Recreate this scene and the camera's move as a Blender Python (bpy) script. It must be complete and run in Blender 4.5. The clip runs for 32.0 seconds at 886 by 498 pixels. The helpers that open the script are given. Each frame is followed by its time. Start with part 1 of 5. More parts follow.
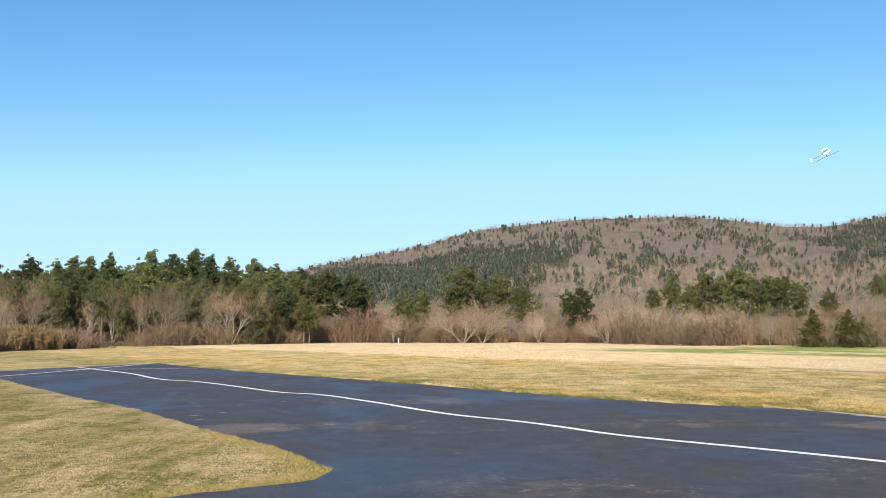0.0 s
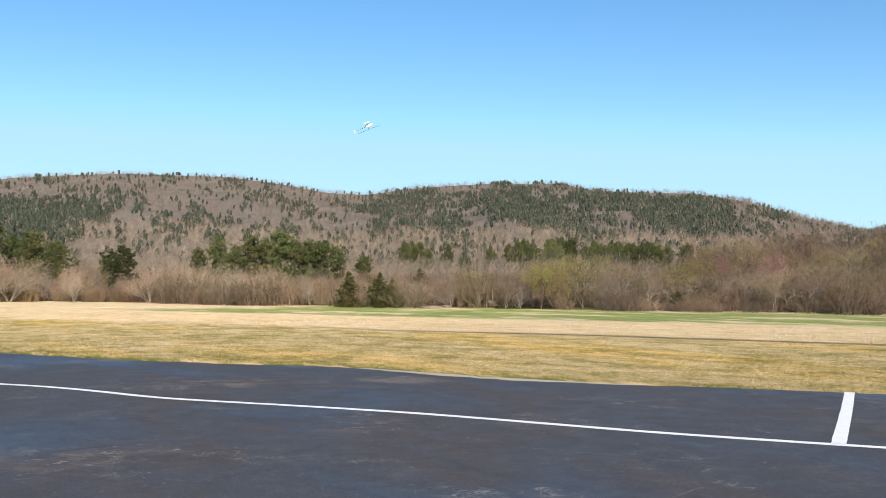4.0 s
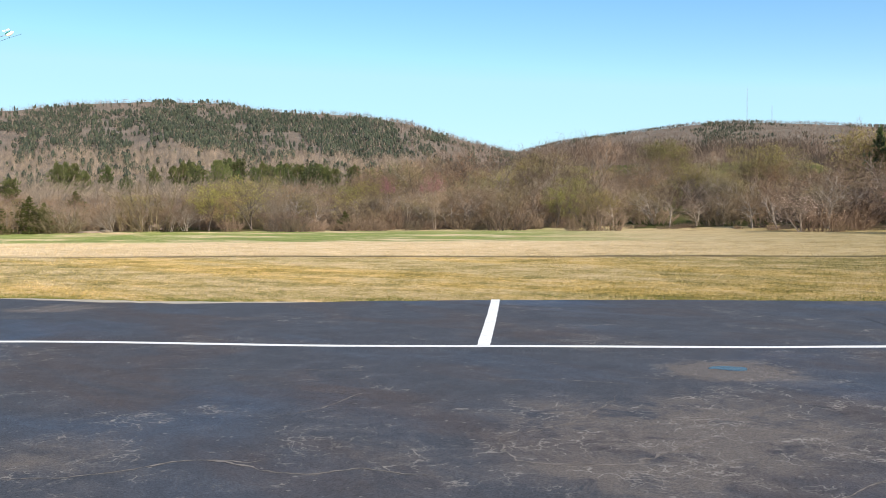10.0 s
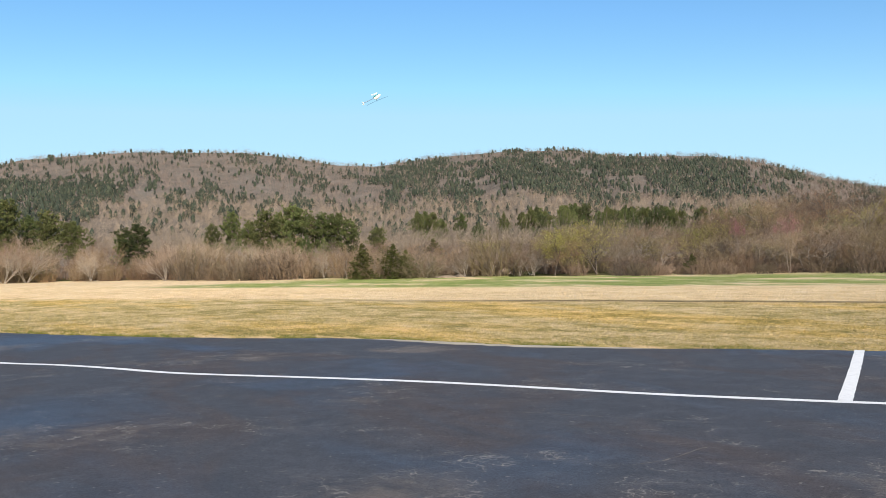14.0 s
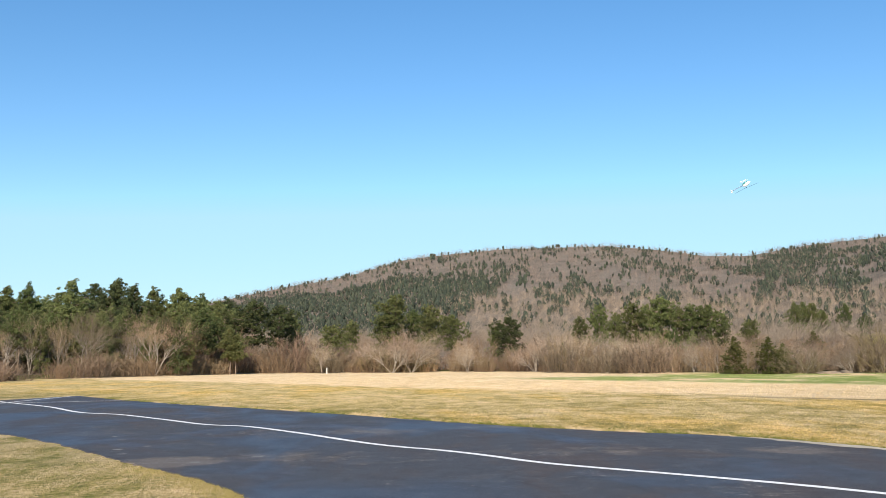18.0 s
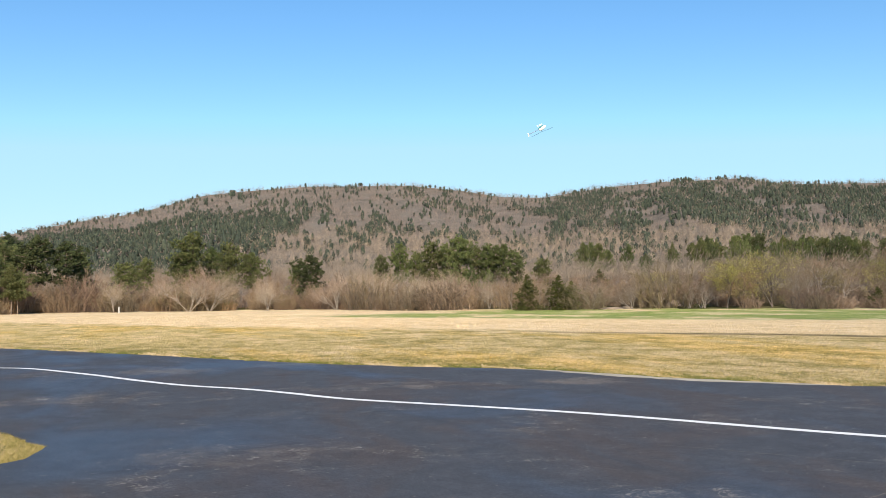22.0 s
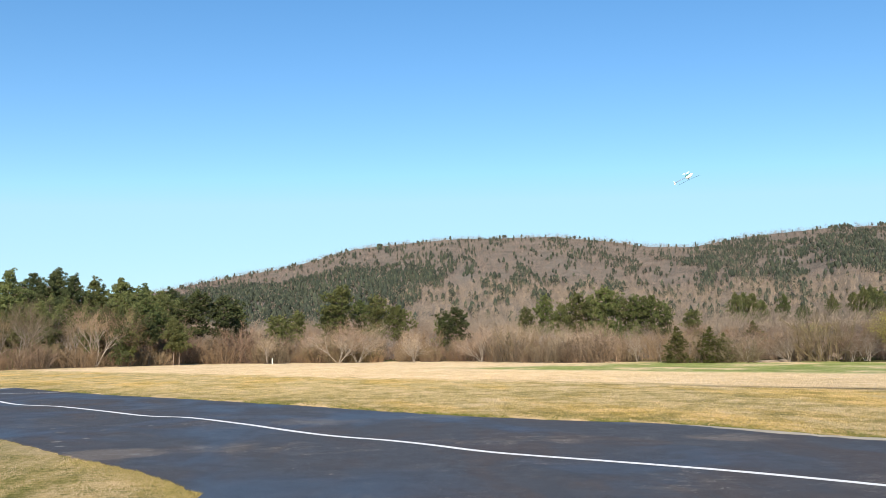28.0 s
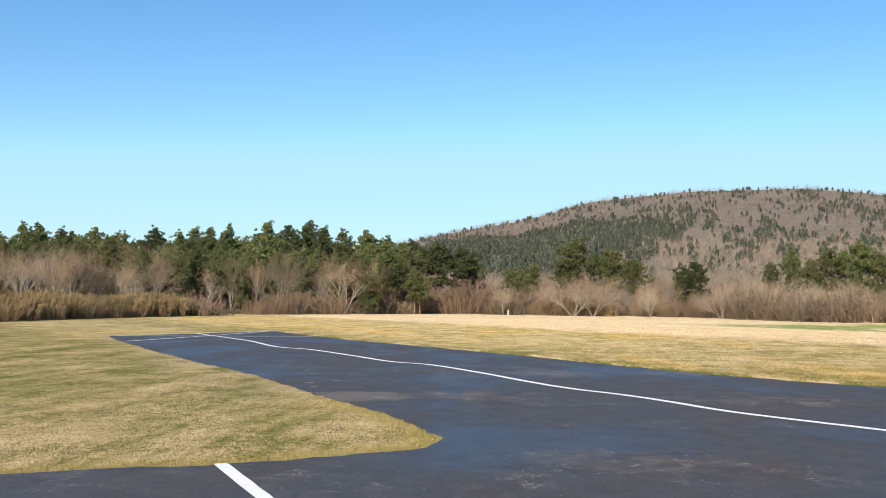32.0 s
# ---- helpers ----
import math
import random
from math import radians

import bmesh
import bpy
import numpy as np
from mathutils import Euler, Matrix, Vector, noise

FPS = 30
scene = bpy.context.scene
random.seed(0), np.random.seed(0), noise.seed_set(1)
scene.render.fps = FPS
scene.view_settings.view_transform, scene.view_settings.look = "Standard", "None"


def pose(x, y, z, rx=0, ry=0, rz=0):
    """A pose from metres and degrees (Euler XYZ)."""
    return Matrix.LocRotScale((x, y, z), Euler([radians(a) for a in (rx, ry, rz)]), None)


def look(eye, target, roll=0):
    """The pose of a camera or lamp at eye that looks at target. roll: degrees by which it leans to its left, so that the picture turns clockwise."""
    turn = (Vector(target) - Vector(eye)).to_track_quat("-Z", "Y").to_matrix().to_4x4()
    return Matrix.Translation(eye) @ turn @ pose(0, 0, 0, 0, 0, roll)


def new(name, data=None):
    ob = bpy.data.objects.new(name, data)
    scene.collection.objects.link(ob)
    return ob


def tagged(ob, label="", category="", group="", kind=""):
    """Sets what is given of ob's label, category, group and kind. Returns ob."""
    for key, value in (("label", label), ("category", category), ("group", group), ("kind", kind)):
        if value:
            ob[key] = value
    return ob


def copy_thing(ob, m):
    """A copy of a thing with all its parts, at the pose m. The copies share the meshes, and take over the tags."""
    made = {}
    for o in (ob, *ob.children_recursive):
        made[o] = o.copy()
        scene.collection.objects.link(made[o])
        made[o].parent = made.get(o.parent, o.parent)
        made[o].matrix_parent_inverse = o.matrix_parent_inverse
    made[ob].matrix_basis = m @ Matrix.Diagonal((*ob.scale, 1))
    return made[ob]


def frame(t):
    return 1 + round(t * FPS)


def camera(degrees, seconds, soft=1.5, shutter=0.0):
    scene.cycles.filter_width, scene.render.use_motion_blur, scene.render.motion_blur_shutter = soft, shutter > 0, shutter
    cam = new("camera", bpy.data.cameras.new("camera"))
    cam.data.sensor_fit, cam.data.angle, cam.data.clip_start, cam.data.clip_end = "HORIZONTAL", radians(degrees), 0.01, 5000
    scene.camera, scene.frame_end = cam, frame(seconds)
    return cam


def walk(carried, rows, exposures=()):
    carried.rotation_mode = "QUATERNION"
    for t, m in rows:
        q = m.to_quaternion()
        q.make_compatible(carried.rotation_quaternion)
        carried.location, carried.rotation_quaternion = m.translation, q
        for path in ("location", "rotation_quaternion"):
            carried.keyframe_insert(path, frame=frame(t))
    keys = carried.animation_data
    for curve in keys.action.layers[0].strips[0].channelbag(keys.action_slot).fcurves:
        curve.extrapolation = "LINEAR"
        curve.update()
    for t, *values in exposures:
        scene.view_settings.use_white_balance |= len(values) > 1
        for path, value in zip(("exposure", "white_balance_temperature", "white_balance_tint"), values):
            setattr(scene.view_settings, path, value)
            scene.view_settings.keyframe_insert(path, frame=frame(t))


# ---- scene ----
# ---- camera and its walk: seconds, place, turn ----
cam = camera(49.2, 32.0, soft=0.9)
PATH = [
    (0, 0.002, 0.004, 1.646, 94.77, 0.09, -0.00),
    (0.5, -0.008, -0.012, 1.645, 94.40, 0.15, -2.84),
    (1, 0.004, -0.003, 1.640, 94.06, 0.19, -5.63),
    (1.5, 0.008, -0.010, 1.638, 93.35, 0.56, -7.74),
    (2, 0.010, -0.001, 1.646, 92.65, 0.38, -11.49),
    (2.5, -0.008, 0.025, 1.653, 92.18, 0.72, -15.51),
    (3, -0.026, 0.051, 1.659, 92.04, 0.58, -18.63),
    (3.5, -0.044, 0.078, 1.666, 92.60, 0.12, -22.91),
    (4, -0.061, 0.104, 1.673, 92.49, -0.54, -26.48),
    (4.5, -0.046, 0.079, 1.666, 91.79, -0.85, -29.28),
    (6.5, -0.023, 0.060, 1.646, 89.49, 0.42, -39.56),
    (7, -0.033, 0.045, 1.642, 89.15, 0.63, -41.47),
    (7.5, -0.050, 0.025, 1.643, 88.85, 0.49, -43.12),
    (8, -0.053, 0.013, 1.638, 88.63, 0.28, -44.70),
    (8.5, -0.060, 0.013, 1.639, 88.41, 0.29, -45.95),
    (9, -0.054, 0.011, 1.634, 88.05, 0.22, -46.51),
    (9.5, -0.046, 0.008, 1.635, 87.83, 0.25, -46.63),
    (10, -0.047, -0.005, 1.637, 87.87, 0.42, -45.84),
    (10.5, -0.017, -0.017, 1.643, 87.84, 0.75, -44.62),
    (11, 0.004, -0.021, 1.641, 87.82, 0.67, -43.54),
    (11.5, 0.030, -0.009, 1.641, 87.97, 0.30, -42.02),
    (12, 0.078, -0.011, 1.646, 88.31, 0.36, -39.48),
    (12.5, 0.026, 0.017, 1.652, 89.01, 1.09, -36.73),
    (13, 0.011, 0.035, 1.648, 89.64, 1.35, -32.92),
    (13.5, 0.022, -0.003, 1.663, 90.32, 1.33, -28.54),
    (14, 0.021, 0.004, 1.662, 90.71, 1.02, -25.61),
    (14.5, 0.016, 0.002, 1.660, 90.93, 0.84, -22.99),
    (16.5, -0.004, -0.003, 1.653, 94.40, 0.30, -13.24),
    (17, -0.009, -0.005, 1.651, 95.33, 0.57, -9.94),
    (17.5, -0.014, -0.006, 1.650, 96.00, 0.94, -6.53),
    (18, -0.023, -0.010, 1.649, 96.47, 0.48, -4.19),
    (18.5, -0.023, 0.008, 1.646, 96.69, 0.44, -2.81),
    (19, -0.017, 0.007, 1.649, 96.49, 0.22, -2.04),
    (19.5, -0.001, -0.014, 1.647, 95.69, 0.08, -1.93),
    (20, -0.007, -0.003, 1.649, 94.66, 0.33, -3.20),
    (20.5, -0.003, -0.012, 1.641, 94.08, 0.48, -5.71),
    (21, -0.001, -0.012, 1.641, 93.48, 0.69, -8.49),
    (21.5, -0.000, -0.012, 1.642, 93.28, 1.03, -12.56),
    (22, 0.001, -0.013, 1.642, 92.70, 0.69, -15.87),
    (22.5, 0.003, -0.013, 1.642, 92.19, 0.48, -18.47),
    (23, 0.004, -0.014, 1.643, 92.01, 0.40, -21.25),
    (23.5, 0.005, -0.014, 1.643, 91.94, 0.46, -23.94),
    (24, 0.007, -0.014, 1.643, 92.03, 0.87, -26.07),
    (24.5, 0.008, -0.015, 1.643, 92.30, 0.65, -27.17),
    (26.5, 0.013, -0.016, 1.645, 95.48, 1.49, -25.51),
    (27, 0.015, -0.017, 1.645, 96.09, 1.29, -21.49),
    (27.5, 0.016, -0.017, 1.645, 96.22, 0.79, -15.31),
    (28, 0.017, -0.017, 1.646, 95.86, 0.63, -7.32),
    (28.5, 0.002, -0.017, 1.654, 95.33, 0.13, 0.36),
    (29, -0.009, -0.011, 1.651, 95.06, -0.63, 7.17),
    (29.5, -0.016, 0.007, 1.654, 95.10, -1.34, 10.94),
    (30, -0.027, 0.028, 1.647, 95.02, -1.90, 13.30),
    (30.5, -0.020, 0.003, 1.655, 94.68, -2.09, 14.49),
    (31, -0.015, 0.002, 1.653, 94.63, -1.66, 13.38),
    (31.5, 0.003, -0.017, 1.652, 94.01, -1.10, 10.20),
    (32, -0.001, -0.003, 1.646, 93.08, -0.65, 6.47),
]
EXPOSURES = [(0, 0.22), (2.5, 0.21), (4.5, 0.22), (7, 0.28), (9, 0.34), (11, 0.31), (13, 0.19), (14.5, 0.14), (17, 0.2), (19, 0.23), (22, 0.21), (24, 0.2), (27, 0.24), (29, 0.23), (32, 0.23)]
walk(cam, [(r[0], pose(*r[1:])) for r in PATH], EXPOSURES)

# ---- world, sun and exposure ----
SUN_AZ, SUN_EL = 193.0, 31.0
world = bpy.data.worlds.new("sky")
scene.world = world
world.use_nodes = True
wn, wl = world.node_tree.nodes, world.node_tree.links
sky = wn.new("ShaderNodeTexSky")
sky.sky_type = "NISHITA"
sky.sun_disc = False
sky.sun_elevation, sky.sun_rotation = radians(SUN_EL), radians(SUN_AZ)
sky.altitude, sky.air_density, sky.dust_density, sky.ozone_density = 100.0, 1.0, 0.25, 2.0
rich = wn.new("ShaderNodeHueSaturation")
rich.inputs["Saturation"].default_value = 1.27
rich.inputs["Value"].default_value = 1.03
wl.new(sky.outputs[0], rich.inputs["Color"])
calm = wn.new("ShaderNodeMix")
calm.data_type, calm.blend_type = "RGBA", "DARKEN"
for k in calm.inputs:
    if k.type == "RGBA" and k.name == "A":
        wl.new(rich.outputs[0], k)
    elif k.type == "RGBA":
        k.default_value = (3.1, 5.1, 6.5, 1)
    elif k.name == "Factor" and k.type == "VALUE":
        k.default_value = 0.8
wl.new([k for k in calm.outputs if k.type == "RGBA"][0], wn["Background"].inputs[0])
wn["Background"].inputs[1].default_value = 0.137
sun = new("sun", bpy.data.lights.new("sun", "SUN"))
sun.data.energy, sun.data.angle, sun.data.color = 6.0, radians(0.53), (1.0, 0.89, 0.74)
sd = Vector((math.sin(radians(SUN_AZ)) * math.cos(radians(SUN_EL)), math.cos(radians(SUN_AZ)) * math.cos(radians(SUN_EL)), math.sin(radians(SUN_EL))))
sun.matrix_world = look(sd * 60, (0, 0, 0))


# ---- helpers of the scene ----
def polar(az, d, z=0.0):
    a = radians(az)
    return Vector((d * math.sin(a), d * math.cos(a), z))


def table(rows):
    xs, ys = [r[0] for r in rows], [r[1] for r in rows]
    return lambda v: np.interp(v, xs, ys)


def smooth(v, a, b):
    t = np.clip((np.asarray(v, float) - a) / (b - a), 0, 1)
    return t * t * (3 - 2 * t)


def mesh_of(name, verts, faces, mats, smooth_shade=False, index=None):
    """A mesh from numpy arrays: verts (n, 3), faces (m, 3) or (m, 4)."""
    verts, faces = np.asarray(verts, np.float32), np.asarray(faces, np.int32)
    me = bpy.data.meshes.new(name)
    m, k = faces.shape
    me.vertices.add(len(verts))
    me.vertices.foreach_set("co", verts.ravel())
    me.loops.add(m * k)
    me.loops.foreach_set("vertex_index", faces.ravel())
    me.polygons.add(m)
    me.polygons.foreach_set("loop_start", np.arange(0, m * k, k, dtype=np.int32))
    if index is not None:
        me.polygons.foreach_set("material_index", np.asarray(index, np.int32))
    me.polygons.foreach_set("use_smooth", np.full(m, smooth_shade))
    for mat in mats:
        me.materials.append(mat)
    me.update(calc_edges=True)
    return me


def joined(pieces):
    """Several (verts, tris) in one."""
    vs, fs, n = [], [], 0
    for v, f in pieces:
        vs.append(v)
        fs.append(f + n)
        n += len(v)
    return np.concatenate(vs), np.concatenate(fs)


def soup(tri):
    """(n, 3, 3) corners of loose triangles -> verts, faces."""
    return tri.reshape(-1, 3), np.arange(len(tri) * 3).reshape(-1, 3)


def flakes(rng, centres, size, up=0.0):
    """One loose triangle of about that size at each centre, turned at random; up > 0 stretches it upright."""
    n = len(centres)
    c = rng.normal(size=(n, 3, 3))
    c /= np.linalg.norm(c, axis=2, keepdims=True)
    c[:, :, 2] *= 1 + up
    s = np.broadcast_to(np.asarray(size, float), (n,)) * rng.uniform(0.6, 1.25, n)
    return np.asarray(centres)[:, None, :] + c * s[:, None, None]


def rods(segs, sides=4):
    """Tapered sticks from rows a(3), b(3), ra, rb."""
    s = np.asarray(segs, float)
    a, b, ra, rb = s[:, :3], s[:, 3:6], s[:, 6], s[:, 7]
    d = b - a
    d /= np.linalg.norm(d, axis=1, keepdims=True) + 1e-9
    ref = np.where(np.abs(d[:, 2:3]) > 0.9, [[1.0, 0, 0]], [[0, 0, 1.0]])
    u = np.cross(d, ref)
    u /= np.linalg.norm(u, axis=1, keepdims=True)
    w = np.cross(d, u)
    ring = np.arange(sides) * 2 * np.pi / sides
    off = u[:, None] * np.cos(ring)[None, :, None] + w[:, None] * np.sin(ring)[None, :, None]
    lo, hi = a[:, None] + off * ra[:, None, None], b[:, None] + off * rb[:, None, None]
    v = np.concatenate([lo, hi], 1).reshape(-1, 3)
    i = np.arange(sides)
    j = (i + 1) % sides
    f = np.concatenate([np.stack([i, j, j + sides], 1), np.stack([i, j + sides, i + sides], 1)])
    f = (f[None] + (np.arange(len(s)) * 2 * sides)[:, None, None]).reshape(-1, 3)
    return v, f


def slivers(segs):
    """Twigs: one thin triangle from a to b for each row a(3), b(3), width."""
    s = np.asarray(segs, float)
    a, b, w = s[:, :3], s[:, 3:6], s[:, 6:7]
    d = b - a
    side = np.cross(d, np.roll(d, 1, axis=1) + [[0.3, 0.1, 0.2]])
    side /= np.linalg.norm(side, axis=1, keepdims=True) + 1e-9
    return soup(np.stack([a - side * w / 2, a + side * w / 2, b], 1))


def part(name, me, parent, label=""):
    ob = new(name, me)
    ob.parent = parent
    return tagged(ob, label) if label else ob


def inside(poly, x, y):
    x, y = np.asarray(x, float), np.asarray(y, float)
    hit = np.zeros(x.shape, bool)
    for (x1, y1), (x2, y2) in zip(poly, poly[1:] + poly[:1]):
        if y1 != y2:
            hit ^= ((y1 > y) != (y2 > y)) & (x < (x2 - x1) * (y - y1) / (y2 - y1) + x1)
    return hit


# ---- materials ----
def material(name, rough=0.9, spec=0.3):
    m = bpy.data.materials.new(name)
    m.use_nodes = True
    b = m.node_tree.nodes["Principled BSDF"]
    b.inputs["Roughness"].default_value = rough
    b.inputs["Specular IOR Level"].default_value = spec
    return m, m.node_tree.nodes, m.node_tree.links, b


def noise_tex(n, l, vec, scale, detail=4.0, rough=0.6, distortion=0.0):
    t = n.new("ShaderNodeTexNoise")
    t.inputs["Scale"].default_value, t.inputs["Detail"].default_value, t.inputs["Roughness"].default_value = scale, detail, rough
    t.inputs["Distortion"].default_value = distortion
    l.new(vec, t.inputs["Vector"])
    return t.outputs["Fac"]


def ramp(n, l, fac, *stops):
    r = n.new("ShaderNodeValToRGB")
    e = r.color_ramp.elements
    while len(e) < len(stops):
        e.new(0.5)
    for i, (p, c) in enumerate(stops):
        e[i].position = p
        e[i].color = (*c, 1) if len(c) == 3 else c
    l.new(fac, r.inputs[0])
    return r.outputs[0]


def grey(v):
    return (v, v, v)


def mix(n, l, fac, a, b, kind="MIX"):
    x = n.new("ShaderNodeMix")
    x.data_type, x.blend_type = "RGBA", kind
    for sock, val in ((x.inputs[0], fac), (x.inputs[6], a), (x.inputs[7], b)):
        if isinstance(val, (int, float)):
            sock.default_value = val
        elif isinstance(val, tuple):
            sock.default_value = (*val, 1)
        else:
            l.new(val, sock)
    return x.outputs[2]


def maths(n, l, op, a, b=0.0, clamp=False):
    x = n.new("ShaderNodeMath")
    x.operation, x.use_clamp = op, clamp
    for sock, val in ((x.inputs[0], a), (x.inputs[1], b)):
        if isinstance(val, (int, float)):
            sock.default_value = val
        else:
            l.new(val, sock)
    return x.outputs[0]


def between(n, l, v, a, b):
    x = n.new("ShaderNodeMapRange")
    x.interpolation_type = "SMOOTHSTEP"
    x.inputs[1].default_value, x.inputs[2].default_value = a, b
    l.new(v, x.inputs[0])
    return x.outputs[0]


def bump(n, l, b, height, strength, distance):
    x = n.new("ShaderNodeBump")
    x.inputs["Strength"].default_value, x.inputs["Distance"].default_value = strength, distance
    l.new(height, x.inputs["Height"])
    l.new(x.outputs[0], b.inputs["Normal"])


def coords(n, l, turn=0.0, scale=(1, 1, 1), shift=(0, 0, 0)):
    c, m = n.new("ShaderNodeTexCoord"), n.new("ShaderNodeMapping")
    m.inputs["Rotation"].default_value[2] = radians(turn)
    m.inputs["Scale"].default_value, m.inputs["Location"].default_value = scale, shift
    l.new(c.outputs["Object"], m.inputs["Vector"])
    return m.outputs[0]




def foliage(name, c1, c2, c3, through_light=0.25, rough=0.75, stand=0.0, deep=1.0):
    """Leaves, needles or twigs: three tones from clump to clump and tree to tree."""
    m, n, l, b = material(name, rough, 0.25)
    geo, info = n.new("ShaderNodeNewGeometry"), n.new("ShaderNodeObjectInfo")
    v = maths(n, l, "ADD", maths(n, l, "MULTIPLY", geo.outputs["Random Per Island"], 0.75), maths(n, l, "MULTIPLY", info.outputs["Random"], 0.25))
    col = ramp(n, l, v, (0.1, c1), (0.5, c2), (0.95, c3))
    tint = ramp(n, l, info.outputs["Random"], (0.0, (0.6, 0.61, 0.62)), (0.3, (1.18, 1.0, 0.9)), (0.5, (0.78, 0.82, 0.7)), (0.75, (1.36, 1.26, 1.12)), (1.0, (0.95, 0.84, 0.78)))
    col = mix(n, l, 1.0, col, tint, "MULTIPLY")
    if stand:
        crowns = noise_tex(n, l, coords(n, l, 0.0, (1, 1, 0.45)), stand, 5.0, 0.75)
        col = mix(n, l, 1.0, col, ramp(n, l, crowns, (0.32, grey(1 - 0.53 * deep)), (0.5, grey(0.95)), (0.68, grey(1 + 0.5 * deep))), "MULTIPLY")
    l.new(col, b.inputs["Base Color"])
    if through_light:
        tr, add = n.new("ShaderNodeBsdfTranslucent"), n.new("ShaderNodeMixShader")
        l.new(col, tr.inputs[0])
        add.inputs[0].default_value = through_light
        l.new(b.outputs[0], add.inputs[1])
        l.new(tr.outputs[0], add.inputs[2])
        l.new(add.outputs[0], n["Material Output"].inputs[0])
    return m


def plain(name, c1, c2, scale=6.0, rough=0.8, metal=0.0, spec=0.3, relief=0.0):
    m, n, l, b = material(name, rough, spec)
    b.inputs["Metallic"].default_value = metal
    f = noise_tex(n, l, coords(n, l), scale, 5.0)
    l.new(ramp(n, l, f, (0.3, c1), (0.7, c2)), b.inputs["Base Color"])
    if relief:
        bump(n, l, b, f, 0.5, relief)
    return m


needle_mat = foliage("pine_needles", (0.108, 0.138, 0.059), (0.15, 0.184, 0.076), (0.208, 0.24, 0.098), 0.42, 0.75, 0.5, 0.65)
cedar_mat = foliage("cedar_needles", (0.05, 0.064, 0.02), (0.088, 0.106, 0.032), (0.135, 0.148, 0.05))
twig_mat = foliage("grey_twigs", (0.105, 0.079, 0.058), (0.175, 0.132, 0.1), (0.265, 0.207, 0.162), 0.0)
limb_mat = plain("grey_limbs", (0.17, 0.14, 0.113), (0.36, 0.3, 0.245), 1.5, 0.9)
dark_bark_mat = plain("dark_bark", (0.07, 0.055, 0.045), (0.16, 0.125, 0.1), 2.0, 0.9)
rust_twig_mat = foliage("reddish_twigs", (0.122, 0.093, 0.062), (0.187, 0.146, 0.099), (0.265, 0.212, 0.148), 0.0)
willow_mat = foliage("willow_twigs", (0.25, 0.18, 0.115), (0.31, 0.226, 0.145), (0.365, 0.27, 0.176), 0.0)
willow_tip_mat = foliage("willow_tips", (0.155, 0.155, 0.05), (0.2, 0.195, 0.064), (0.25, 0.238, 0.084), 0.25)
bud_mat = foliage("green_buds", (0.2, 0.193, 0.06), (0.3, 0.285, 0.085), (0.41, 0.39, 0.14), 0.33)
rust_bud_mat = foliage("rusty_buds", (0.17, 0.1, 0.06), (0.25, 0.155, 0.1), (0.31, 0.21, 0.14), 0.2)
pink_mat = foliage("pink_blossom", (0.2, 0.105, 0.12), (0.27, 0.155, 0.175), (0.33, 0.2, 0.22), 0.3)
white_mat = foliage("pale_blossom", (0.42, 0.33, 0.29), (0.56, 0.47, 0.42), (0.7, 0.62, 0.56), 0.3)
bark_mat = plain("grey_bark", (0.15, 0.115, 0.09), (0.34, 0.27, 0.22), 3.0, 0.9)
pine_bark_mat = plain("pine_bark", (0.13, 0.095, 0.07), (0.27, 0.2, 0.15), 3.0, 0.9)
far_pine_mat = foliage("far_pines", (0.021, 0.031, 0.024), (0.033, 0.044, 0.033), (0.052, 0.064, 0.044), 0.1, 0.75, 0.08)
far_twig_mat = foliage("far_bare_woods", (0.201, 0.164, 0.141), (0.226, 0.185, 0.16), (0.255, 0.208, 0.181), 0.0, 0.75, 0.05, 0.6)
valley_twig_mat = foliage("valley_bare_woods", (0.33, 0.264, 0.19), (0.38, 0.305, 0.222), (0.43, 0.347, 0.255), 0.0, 0.75, 0.1, 0.7)
foothill_twig_mat = foliage("foothill_bare_woods", (0.255, 0.213, 0.166), (0.285, 0.239, 0.187), (0.316, 0.266, 0.209), 0.0, 0.75, 0.07, 0.6)

